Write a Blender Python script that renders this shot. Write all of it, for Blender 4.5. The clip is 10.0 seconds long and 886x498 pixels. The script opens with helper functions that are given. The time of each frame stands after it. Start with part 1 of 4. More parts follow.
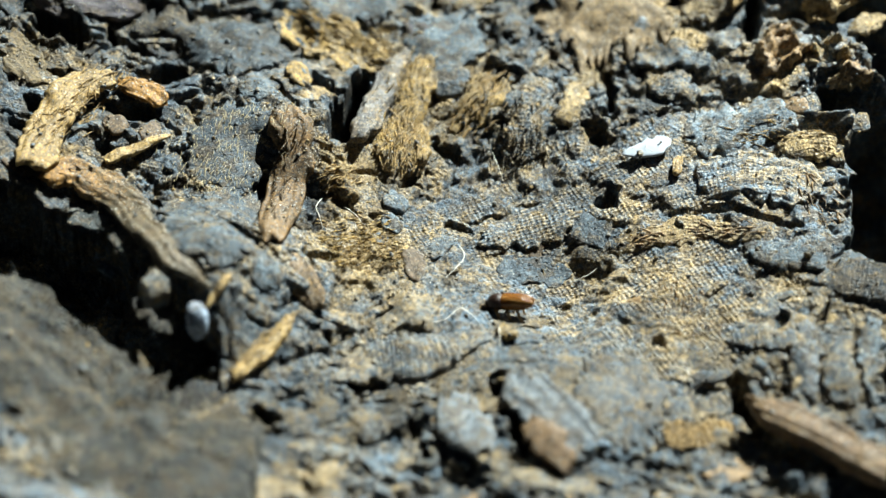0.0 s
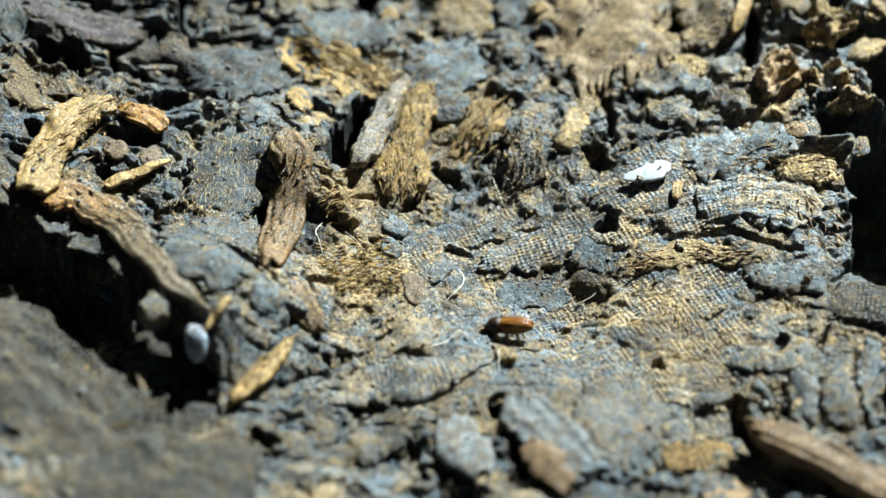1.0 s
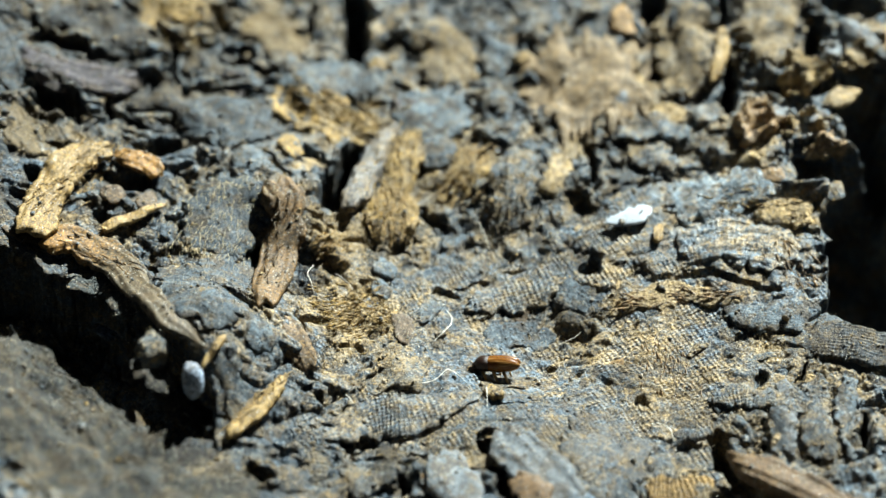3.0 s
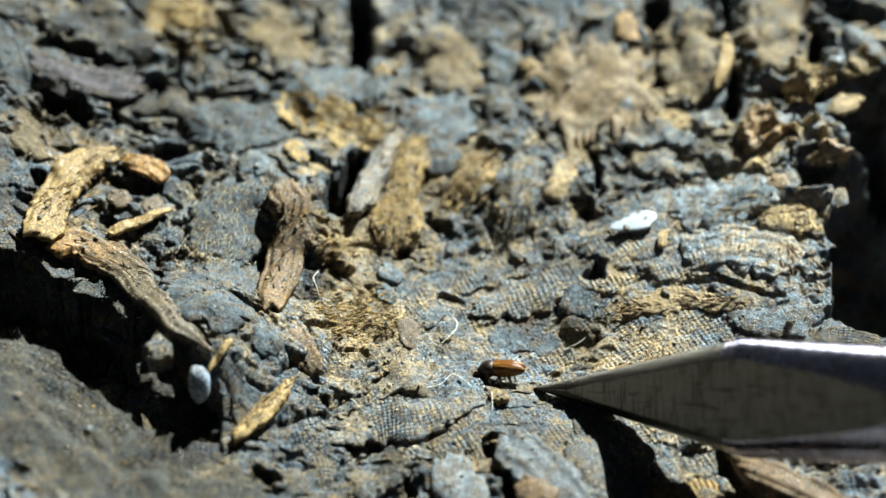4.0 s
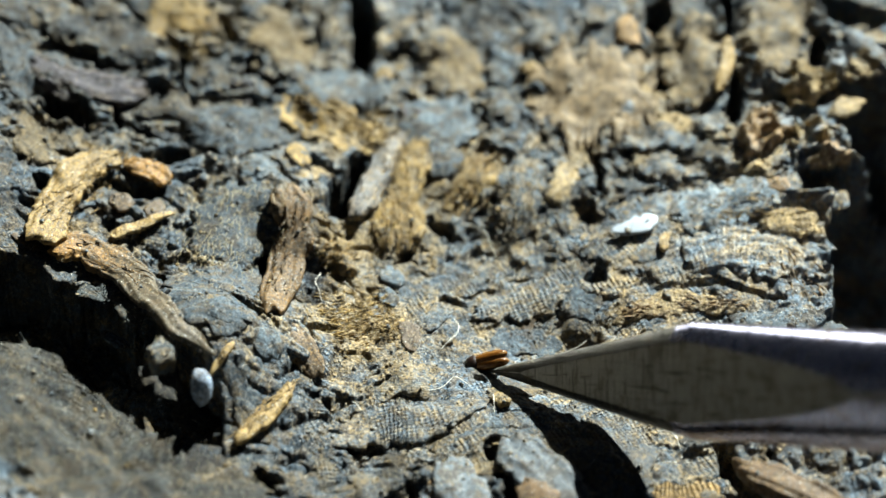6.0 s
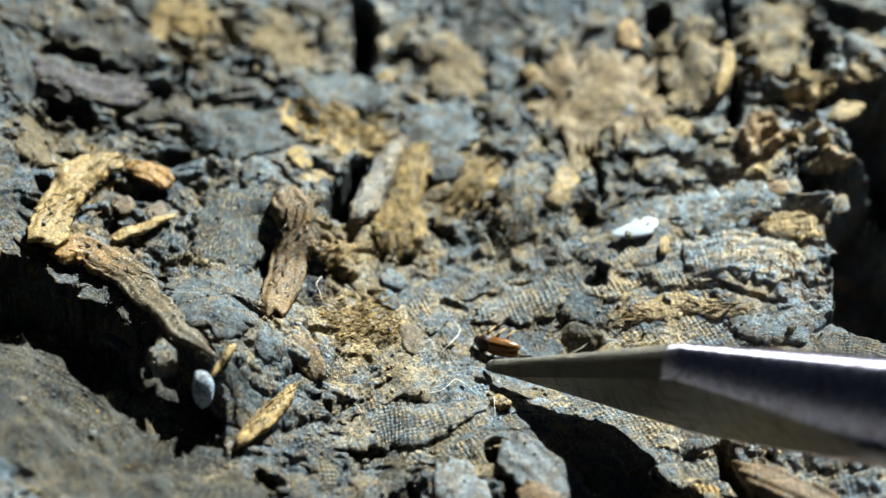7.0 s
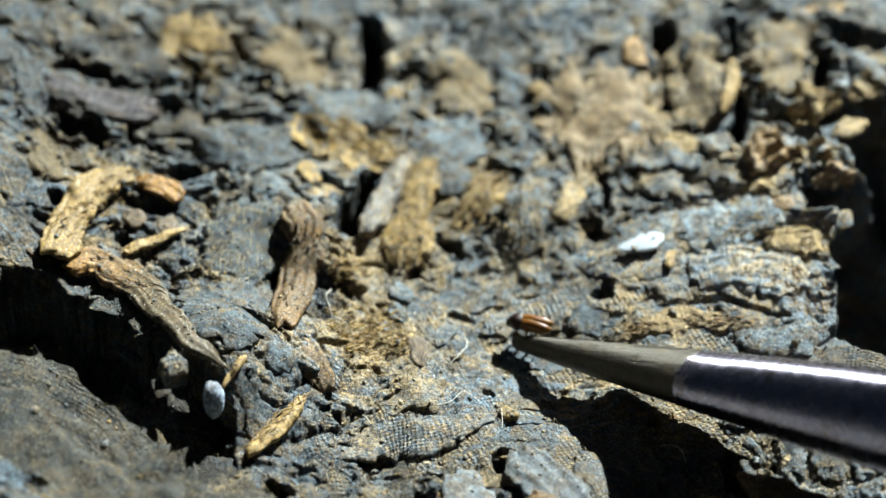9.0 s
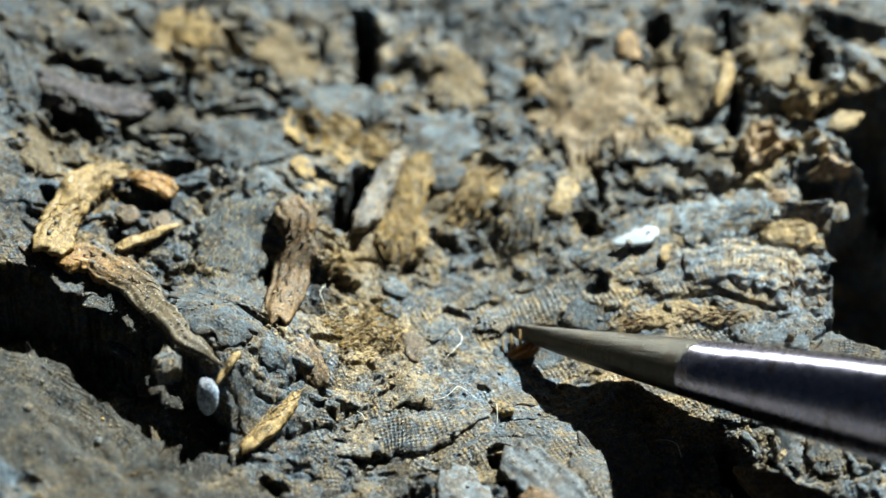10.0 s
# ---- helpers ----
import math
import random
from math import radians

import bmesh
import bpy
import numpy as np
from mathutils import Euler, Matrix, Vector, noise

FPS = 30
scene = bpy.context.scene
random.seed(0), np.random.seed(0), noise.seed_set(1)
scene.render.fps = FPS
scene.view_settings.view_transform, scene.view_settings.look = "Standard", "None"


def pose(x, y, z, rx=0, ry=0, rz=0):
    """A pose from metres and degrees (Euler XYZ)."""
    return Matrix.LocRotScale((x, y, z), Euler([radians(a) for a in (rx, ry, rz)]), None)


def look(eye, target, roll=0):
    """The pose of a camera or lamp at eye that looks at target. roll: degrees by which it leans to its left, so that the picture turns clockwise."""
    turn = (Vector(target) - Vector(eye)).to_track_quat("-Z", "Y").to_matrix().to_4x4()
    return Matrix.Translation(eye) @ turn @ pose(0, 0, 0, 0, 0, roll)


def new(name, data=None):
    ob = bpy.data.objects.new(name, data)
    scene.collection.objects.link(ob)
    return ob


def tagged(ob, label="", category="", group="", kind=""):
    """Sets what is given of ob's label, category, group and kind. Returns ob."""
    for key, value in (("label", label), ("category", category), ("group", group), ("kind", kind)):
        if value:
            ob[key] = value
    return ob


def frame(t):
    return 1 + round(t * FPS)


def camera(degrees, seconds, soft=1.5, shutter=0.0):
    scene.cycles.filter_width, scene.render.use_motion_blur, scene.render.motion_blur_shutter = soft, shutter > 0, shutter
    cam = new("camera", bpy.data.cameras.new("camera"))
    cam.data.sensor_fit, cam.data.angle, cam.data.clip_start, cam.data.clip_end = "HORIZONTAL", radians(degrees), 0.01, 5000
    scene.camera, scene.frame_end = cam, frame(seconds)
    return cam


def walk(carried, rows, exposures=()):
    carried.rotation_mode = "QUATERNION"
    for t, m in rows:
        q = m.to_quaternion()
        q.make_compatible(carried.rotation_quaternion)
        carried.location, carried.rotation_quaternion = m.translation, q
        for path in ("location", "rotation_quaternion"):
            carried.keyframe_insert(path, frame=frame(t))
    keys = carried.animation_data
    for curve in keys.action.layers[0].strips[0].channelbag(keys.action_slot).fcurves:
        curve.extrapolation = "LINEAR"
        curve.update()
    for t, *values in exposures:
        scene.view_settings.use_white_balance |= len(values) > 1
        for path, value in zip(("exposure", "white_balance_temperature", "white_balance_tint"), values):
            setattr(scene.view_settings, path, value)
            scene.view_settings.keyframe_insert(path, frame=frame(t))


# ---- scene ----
cam = camera(20, 10.0, soft=1.5)
ROWS = [  # seconds, the eye in millimetres, the turn in degrees
    (0, -7.49, -90.02, 116.36, 36.954, -3.523, -0.000),
    (0.5, -6.50, -90.47, 115.29, 37.732, -3.170, 0.154),
    (1, -6.39, -91.35, 115.53, 38.114, -3.157, 0.178),
    (1.5, -6.86, -92.35, 116.28, 38.618, -3.391, -0.217),
    (2, -7.05, -93.49, 116.63, 39.097, -3.478, -0.355),
    (2.5, -7.49, -94.58, 117.26, 39.505, -3.611, -0.403),
    (4, -8.64, -96.06, 117.69, 40.058, -3.941, -0.359),
    (4.5, -8.50, -96.07, 117.60, 40.096, -3.848, -0.390),
    (5, -7.92, -95.67, 117.64, 39.958, -3.621, -0.346),
    (5.5, -8.22, -95.89, 117.67, 40.040, -3.718, -0.364),
    (7, -8.72, -96.67, 118.00, 40.291, -3.922, -0.319),
    (7.5, -8.61, -96.53, 117.89, 40.256, -3.855, -0.329),
    (8, -8.45, -96.49, 117.90, 40.219, -3.787, -0.260),
    (8.5, -8.82, -97.71, 118.22, 40.696, -3.973, -0.296),
    (9, -9.32, -98.28, 118.70, 40.869, -4.029, -0.222),
    (9.5, -9.24, -98.17, 118.37, 40.906, -3.955, -0.403),
    (10, -9.21, -97.90, 118.34, 40.756, -3.953, -0.464),
]
walk(cam, [(t, pose(0.001 * x, 0.001 * y, 0.001 * z, rx, ry, rz)) for t, x, y, z, rx, ry, rz in ROWS])
# a close-up lens with a shallow depth of field
cam.data.dof.use_dof = True
cam.data.dof.focus_distance = 0.1495
cam.data.dof.aperture_fstop = 23

# ---- light: a low hard sun and a faint sky ----
SUN_ELEVATION, SUN_AZIMUTH = 33.5, 27.0  # azimuth: degrees from +y towards +x
world = bpy.data.worlds.new("world")
scene.world = world
world.use_nodes = True
wt = world.node_tree
sky = wt.nodes.new("ShaderNodeTexSky")
sky.sky_type = 'NISHITA'
sky.sun_disc = False
sky.sun_elevation = radians(SUN_ELEVATION)
sky.sun_rotation = radians(SUN_AZIMUTH)
wt.links.new(sky.outputs[0], wt.nodes["Background"].inputs[0])
wt.nodes["Background"].inputs[1].default_value = 0.002
sun = new("sun", bpy.data.lights.new("sun", 'SUN'))
sun.data.energy = 5.0
sun.data.angle = radians(0.6)
sun.data.color = (0.92, 1.0, 0.955)
se, sa = radians(SUN_ELEVATION), radians(SUN_AZIMUTH)
sun.matrix_world = look((0.2 * math.sin(sa) * math.cos(se), 0.2 * math.cos(sa) * math.cos(se), 0.2 * math.sin(se)), (0, 0, 0))
scene.view_settings.exposure = 1.74

MM = 0.001

# ---- noise and the shape of the ground, all in millimetres ----
TABLE = np.random.RandomState(7).rand(256, 256)


def vnoise(x, y, seed=0):
    xi, yi = np.floor(x).astype(int), np.floor(y).astype(int)
    fx, fy = x - xi, y - yi
    fx, fy = fx * fx * (3 - 2 * fx), fy * fy * (3 - 2 * fy)
    a, b = 37 * seed, 91 * seed
    g = lambda i, j: TABLE[(i + a) % 256, (j + b) % 256]
    return (g(xi, yi) * (1 - fx) + g(xi + 1, yi) * fx) * (1 - fy) + (g(xi, yi + 1) * (1 - fx) + g(xi + 1, yi + 1) * fx) * fy - 0.5


def fbm(x, y, size, octaves=4, seed=0, gain=0.5):
    x, y = np.asarray(x, float) / size, np.asarray(y, float) / size
    total, amp = 0, 1.0
    for k in range(octaves):
        total = total + amp * vnoise(x * 1.03 + 0.31 * y, y - 0.29 * x, seed + k)
        x, y, amp = x * 2.03, y * 2.03, amp * gain
    return total


SWELLS = [  # x, y, reach, height
    (-14, -5.5, 5, 4.11),
    (-9, 8, 5, 2.14),
    (23.5, 9.5, 4.5, 1.20),
    (2.5, 3, 6, -1.32),
    (6.5, -4, 4.5, -1.96),
    (-6, 16, 5, -0.24),
    (5, -14, 5, 1.58),
    (-22, -15, 6, -1.20),
    (-19, 7, 4, 1.37),
]


def dome(x, y):
    """The cake's broad surface: a shallow dish with a few swells."""
    x, y = np.asarray(x, float), np.asarray(y, float)
    a, b = np.clip(x - 3, -32, 22), np.clip(y + 2, -28, 26)
    z = -1.16601 + 0.08788 * a + -0.06466 * b + 0.00661 * a * a + 0.00231 * a * b + 0.00255 * b * b
    z = z - np.where(a > 0, 0.045 * a + 0.0031 * a * a, 0)  # flatter to the right
    for cx, cy, reach, height in SWELLS:
        z = z + height * np.exp(-((x - cx) ** 2 + (y - cy) ** 2) / (reach * reach))
    return z


def smooth(a, b, v):
    k = np.clip((v - a) / (b - a), 0, 1)
    return k * k * (3 - 2 * k)


PITS = []


def pit(x, y, x2, y2, r, depth):
    """A hollow along the line from (x, y) to (x2, y2), r wide to either side."""
    PITS.append((x, y, x2, y2, r, depth))


# the large hollow under the arched stalk, cut deep to stand in for cast shadow
pit(-24.83, -3.00, -21.04, -3.73, 2.08, 6)
pit(-21.04, -3.73, -16.09, -8.11, 2.28, 6)
pit(-16.06, -8.74, -14.57, -11.12, 1.48, 6)
pit(-14.16, -10.27, -14.33, -12.27, 1.04, 6)
pit(-18.91, -4.80, -16.47, -7.01, 1.89, 6)
pit(-18.33, -7.46, -15.39, -10.53, 1.29, 6)
pit(-25.60, -1.90, -27.13, -4.38, 2.20, 6)
pit(-21.41, -10.07, -16.82, -13.56, 2.13, 6)
pit(-16.36, -12.73, -13.80, -13.07, 1.24, 6)
pit(24.57, -4.49, 29.26, -6.34, 1.96, 15)
# the deep hole beyond the broken edge, its depth replacing a black cast shadow
pit(27.06, 7.73, 26.65, -0.36, 2.83, 14)
pit(23.44, 9.09, 27.15, 8.87, 1.33, 9)
pit(26.88, 13.35, 28.88, 12.87, 1.97, 9)
pit(24.27, 18.96, 24.68, 21.02, 0.63, 5)
pit(24.87, -2.35, 28.38, -3.76, 1.89, 14)
pit(28.36, 7.14, 28.76, -0.75, 3.10, 14)
pit(-22.76, -7.87, -19.88, -9.92, 1.80, 6)
pit(-26.03, -8.01, -22.85, -6.91, 2.10, 6)
pit(-18.23, -10.99, -14.93, -12.63, 1.11, 6)
pit(-21.06, -5.62, -17.33, -8.78, 1.72, 6)
pit(25.68, 16.86, 28.86, 14.99, 1.76, 10)
pit(24.66, 20.25, 24.05, 15.29, 0.75, 8)
pit(27.21, 13.15, 29.14, 12.20, 2.33, 12)
pit(26.04, 22.80, 28.34, 22.30, 0.93, 8)
# slits and cracks between the leaves
pit(-4.75, 12.72, -6.70, 6.40, 0.63, 6)
pit(-6.34, 9.04, -6.84, 7.12, 0.61, 5)
pit(-5.18, 26.39, -5.14, 21.23, 0.76, 6)
pit(14.56, 24.73, 14.53, 22.41, 0.77, 6)
pit(14.52, 20.73, 14.50, 18.13, 0.60, 6)
pit(19.02, 24.50, 19.06, 22.26, 0.43, 5)
pit(19.32, 19.38, 18.71, 14.76, 0.60, 6)
pit(21.12, 15.66, 22.29, 15.48, 0.79, 6)
pit(21.17, 15.80, 22.05, 16.07, 0.68, 4)
pit(15.70, 1.71, 20.76, -0.23, 0.31, 3)
pit(9.54, 2.41, 10.24, 3.53, 0.49, 1.6)
pit(8.80, 8.07, 9.39, 7.33, 0.43, 2)
pit(9.98, 12.58, 10.17, 9.51, 0.32, 2)
pit(3.30, 9.10, 3.39, 8.23, 0.23, 3)
pit(-0.56, 7.66, 0.49, 6.83, 0.41, 4)
pit(-2.52, 3.98, -1.64, 5.07, 0.31, 3)
pit(-24.63, 13.71, -22.91, 13.45, 0.90, 5)
pit(-20.88, 15.27, -20.66, 12.96, 0.49, 5)
pit(-20.30, 12.89, -17.60, 12.96, 0.48, 5)
pit(-18.56, 10.44, -16.40, 11.05, 0.69, 5)
pit(-25.46, 19.01, -22.84, 18.33, 0.56, 5)
pit(-22.25, 17.60, -18.75, 18.80, 0.29, 4)
pit(-21.68, 24.15, -18.94, 22.42, 0.30, 4)
pit(-18.94, 22.42, -17.14, 20.54, 0.35, 5)
pit(-17.09, 20.83, -16.79, 17.97, 0.49, 6)
pit(-16.79, 17.97, -15.88, 16.01, 0.29, 5)
pit(-15.51, 20.81, -14.27, 20.36, 0.50, 4)
pit(-13.43, 19.48, -12.42, 20.23, 0.50, 4)
pit(-15.24, 16.39, -11.45, 17.08, 0.30, 4)
pit(-23.96, 9.42, -23.18, 9.82, 0.50, 4)
pit(-21.42, 7.21, -18.03, 7.25, 0.57, 4)
pit(-20.63, 4.41, -19.81, 3.77, 0.35, 4)
pit(-25.16, 6.84, -24.37, 5.90, 0.37, 4)
pit(-11.23, 11.14, -9.34, 8.04, 0.18, 2)
pit(-7.84, 11.61, -7.44, 10.02, 0.50, 4)
pit(-9.37, 16.57, -8.78, 15.42, 0.58, 3)
pit(-8.60, 22.06, -7.79, 25.25, 0.22, 3)
pit(-14.40, 24.27, -13.74, 22.38, 0.33, 3)
pit(-11.45, 5.60, -10.95, 3.40, 0.42, 4)
pit(-10.95, 3.40, -11.75, -1.20, 0.42, 4)
pit(6.18, 17.92, 6.50, 16.64, 0.64, 2)
pit(-2.57, 18.48, -1.83, 17.56, 0.41, 3)
pit(-0.72, 19.01, -0.01, 20.43, 0.39, 3)
pit(2.84, -11.55, 3.60, -14.68, 0.53, 6)
pit(3.60, -14.68, 4.18, -16.51, 0.46, 6)
pit(16.53, -11.85, 17.65, -14.59, 0.94, 7)
pit(17.65, -14.59, 20.34, -17.42, 1.10, 7)
pit(18.83, -6.96, 18.95, -7.24, 0.30, 3)
pit(11.82, -8.19, 12.05, -8.21, 0.30, 3)
pit(21.51, -5.86, 21.47, -7.51, 0.18, 3)
pit(18.84, -10.42, 18.48, -12.41, 0.21, 3)
pit(24.58, -10.26, 24.19, -12.58, 0.28, 4)
pit(-2.17, -14.79, -1.51, -16.20, 0.37, 3)
pit(-10.41, -14.48, -9.93, -15.09, 0.39, 3)
pit(-6.62, -10.77, -5.30, -10.95, 0.26, 2)
pit(1.31, 1.63, 5.82, 3.12, 0.15, 1.2)
pit(1.98, -5.54, 2.83, -5.63, 0.32, 1.2)
pit(-17.41, 0.16, -10.62, -3.72, 0.33, 3)
pit(1.30, 0.63, -0.08, 1.25, 0.36, 1)
pit(-7.96, -3.06, -6.95, -2.61, 0.46, 1.5)
pit(-3.95, -7.53, -3.35, -6.42, 0.36, 2)

def relief(x, y):
    """How crumpled the surface is: the middle was pressed flat by the cloth."""
    cx, cy = 8.38, -2.73
    flat = 1 - smooth(0.55, 1.15, np.hypot((x - cx) / 16.5, (y - cy) / np.where(y > cy, 13.0, 14.0)))
    lx, ly = -22.01, 15.48
    return 0.9 - 0.66 * flat + 0.5 * np.exp(-((x - lx) / 8) ** 2 - ((y - ly) / 6) ** 2)


def ground(x, y, fine=True):
    x, y = np.asarray(x, float), np.asarray(y, float)
    z = dome(x, y) + 0.9 * fbm(x, y, 9, 3, 3)
    wx, wy = x + 0.7 * fbm(x, y, 1.1, 3, 11), y + 0.7 * fbm(x, y, 1.1, 3, 15)
    if fine:
        k = relief(x, y)
        z = z + 0.65 * k * fbm(x, y, 2.4, 4, 5, 0.42)
        z = z - 0.6 * k * np.clip(0.09 - np.abs(fbm(wx, wy * 1.6, 3.1, 3, 8)), 0, 1) / 0.09
    cut = 0 * z
    for px, py, qx, qy, r, depth in PITS:
        ax, ay = qx - px, qy - py
        k = np.clip(((wx - px) * ax + (wy - py) * ay) / (ax * ax + ay * ay + 1e-9), 0, 1)
        d = np.hypot(wx - px - k * ax, wy - py - k * ay) / r
        cut = np.maximum(cut, depth * (1 - smooth(0.72, 1.12, d)))
    return z - cut


# ---- materials ----
class Nodes:
    """Short hand for node trees."""

    def __init__(self, name):
        self.mat = bpy.data.materials.new(name)
        self.mat.use_nodes = True
        self.tree = self.mat.node_tree
        self.out = self.tree.nodes["Principled BSDF"]

    def put(self, socket, value):
        if hasattr(value, "is_linked"):
            self.tree.links.new(value, socket)
        else:
            socket.default_value = value

    def node(self, kind, **inputs):
        n = self.tree.nodes.new(kind)
        for key, value in inputs.items():
            self.put(n.inputs[key.replace("_", " ")], value)
        return n

    def math(self, op, a, b=0.0, c=0.0):
        n = self.tree.nodes.new("ShaderNodeMath")
        n.operation = op
        for i, v in enumerate((a, b, c)):
            self.put(n.inputs[i], v)
        return n.outputs[0]

    def ramp(self, v, low, high):
        n = self.tree.nodes.new("ShaderNodeMapRange")
        n.interpolation_type = 'SMOOTHSTEP'
        self.put(n.inputs[0], v)
        n.inputs[1].default_value, n.inputs[2].default_value = low, high
        return n.outputs[0]

    def mix(self, k, a, b):
        n = self.tree.nodes.new("ShaderNodeMix")
        n.data_type = 'RGBA'
        self.put(n.inputs[0], k)
        self.put(n.inputs[6], a if hasattr(a, "is_linked") else (*a, 1))
        self.put(n.inputs[7], b if hasattr(b, "is_linked") else (*b, 1))
        return n.outputs[2]

    def scaled(self, vector, k):
        n = self.tree.nodes.new("ShaderNodeVectorMath")
        n.operation = 'MULTIPLY'
        self.put(n.inputs[0], vector)
        n.inputs[1].default_value = k
        return n.outputs[0]

    def noise(self, vector, scale, detail=4.0, rough=0.55, warp=0.0):
        n = self.node("ShaderNodeTexNoise", Vector=vector, Scale=scale, Detail=detail, Roughness=rough, Distortion=warp)
        return n.outputs[0]

    def finish(self, color, rough, height, depth, strength=1.0, metal=0.0):
        self.put(self.out.inputs["Base Color"], color)
        self.put(self.out.inputs["Roughness"], rough)
        self.put(self.out.inputs["Metallic"], metal)
        if height is not None:
            b = self.node("ShaderNodeBump", Strength=strength, Distance=depth, Height=height)
            self.put(self.out.inputs["Normal"], b.outputs[0])
        return self.mat


def plant(name, dark, light, tan, tan_level, weave=0.0, grain=0.0, brown=(0.095, 0.066, 0.034), bump=1.0, sheen=0.25):
    """Dried pressed leaf: two greys, tan flecks, brown stains, cloth weave or long grain in the relief."""
    m = Nodes(name)
    pos = m.scaled(m.node("ShaderNodeNewGeometry").outputs["Position"], (1000, 1000, 1000))
    uvn = m.tree.nodes.new("ShaderNodeUVMap")
    uv = uvn.outputs[0]
    attr = m.tree.nodes.new("ShaderNodeAttribute")
    attr.attribute_name = "tan"
    tone_and_light = m.tree.nodes.new("ShaderNodeAttribute")
    tone_and_light.attribute_name = "tone_and_light"
    big = m.noise(pos, 0.45, 5, 0.6)
    mid = m.noise(pos, 1.9, 6, 0.62, 0.4)
    fine = m.noise(pos, 5.5, 3, 0.6)
    grit = m.noise(pos, 10.0, 3, 0.65)
    hair = m.noise(m.scaled(pos, (6.5, 14.0, 10.0)), 1.0, 3, 0.6, 1.2)
    speck = m.noise(m.scaled(pos, (6.0, 7.0, 6.5)), 1.0, 1.5, 0.5, 0.6)
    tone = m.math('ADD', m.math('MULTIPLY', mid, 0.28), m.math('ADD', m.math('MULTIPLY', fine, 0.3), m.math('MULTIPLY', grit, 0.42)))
    patch = m.noise(pos, 1.3, 3, 0.6, 0.9)
    grey = m.mix(m.ramp(patch, 0.42, 0.58), tuple(0.42 * (a + b) for a, b in zip(dark, light)), tuple(0.72 * c for c in light))
    stain = m.math('MULTIPLY', m.ramp(m.noise(pos, 1.1, 4, 0.6, 0.8), 0.48, 0.58), 0.65)
    grey = m.mix(stain, grey, brown)
    t = m.math('ADD', m.math('MULTIPLY', big, 0.2), m.math('ADD', m.math('MULTIPLY', hair, 0.35), m.math('ADD', m.math('MULTIPLY', fine, 0.2), m.math('MULTIPLY', m.noise(pos, 2.2, 3, 0.6, 0.5), 0.25))))
    t = m.math('ADD', t, m.math('MULTIPLY', attr.outputs["Fac"], 0.11))
    mask = m.math('MULTIPLY', m.ramp(t, 0.47 - tan_level, 0.64 - tan_level), 0.75)
    col = m.mix(mask, grey, tan)
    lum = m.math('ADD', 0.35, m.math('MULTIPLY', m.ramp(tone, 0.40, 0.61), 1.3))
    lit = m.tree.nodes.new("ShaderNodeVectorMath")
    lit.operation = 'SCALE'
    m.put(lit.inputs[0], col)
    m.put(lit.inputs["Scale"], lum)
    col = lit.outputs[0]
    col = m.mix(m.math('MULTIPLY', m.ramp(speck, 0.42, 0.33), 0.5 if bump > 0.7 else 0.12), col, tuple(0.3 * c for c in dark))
    pale = m.ramp(m.noise(pos, 7.5, 1.0, 0.5, 0.3), 0.65, 0.70)
    col = m.mix(m.math('MULTIPLY', pale, 0.5), col, (0.45, 0.45, 0.4))
    # tiny sun glints painted as white dots
    vor = m.node("ShaderNodeTexVoronoi", Vector=pos, Scale=1.7)
    painted_glint = m.math('LESS_THAN', vor.outputs["Distance"], 0.07)
    col = m.mix(m.math('MULTIPLY', painted_glint, 0.8), col, (0.72, 0.7, 0.62))
    rough = m.math('SUBTRACT', m.math('ADD', 0.5 - 0.24 * sheen, m.math('MULTIPLY', fine, 0.4)), m.math('MULTIPLY', pale, 0.15))
    m.out.inputs["Specular IOR Level"].default_value = sheen
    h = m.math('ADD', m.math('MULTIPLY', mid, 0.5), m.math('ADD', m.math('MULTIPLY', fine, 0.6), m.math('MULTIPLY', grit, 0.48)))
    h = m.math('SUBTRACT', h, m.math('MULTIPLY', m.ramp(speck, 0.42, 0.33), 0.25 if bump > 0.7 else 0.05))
    sep = m.node("ShaderNodeSeparateXYZ", Vector=uv)
    wob = m.math('MULTIPLY', big, 9.0)
    if weave:
        a = m.math('SINE', m.math('ADD', m.math('MULTIPLY', sep.outputs[0], 21.0), wob))
        b = m.math('SINE', m.math('ADD', m.math('MULTIPLY', sep.outputs[1], 26.0), m.math('MULTIPLY', mid, 9.0)))
        w = m.math('ADD', a, m.math('MULTIPLY', b, 0.9))
        if weave < 0.5:
            w = m.math('MULTIPLY', w, m.math('MULTIPLY', m.ramp(m.noise(pos, 0.35, 3, 0.5), 0.38, 0.58), m.ramp(mid, 0.36, 0.56)))
        h = m.math('ADD', h, m.math('MULTIPLY', w, weave))
    if grain:
        g = m.noise(m.scaled(uv, (0.8, 13.0, 1.0)), 1.0, 5, 0.6, 0.3)
        h = m.math('ADD', h, m.math('MULTIPLY', g, grain))
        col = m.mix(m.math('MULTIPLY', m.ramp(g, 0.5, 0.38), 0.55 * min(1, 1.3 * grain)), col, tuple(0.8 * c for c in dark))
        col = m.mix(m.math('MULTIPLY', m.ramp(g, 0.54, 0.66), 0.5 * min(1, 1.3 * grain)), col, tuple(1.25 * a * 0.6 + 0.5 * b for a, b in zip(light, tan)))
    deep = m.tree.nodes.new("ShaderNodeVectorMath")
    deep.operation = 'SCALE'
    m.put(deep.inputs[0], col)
    m.put(deep.inputs["Scale"], m.math('ADD', tone_and_light.outputs["Fac"], 1.0))
    return m.finish(deep.outputs[0], rough, h, 0.000115 * bump)


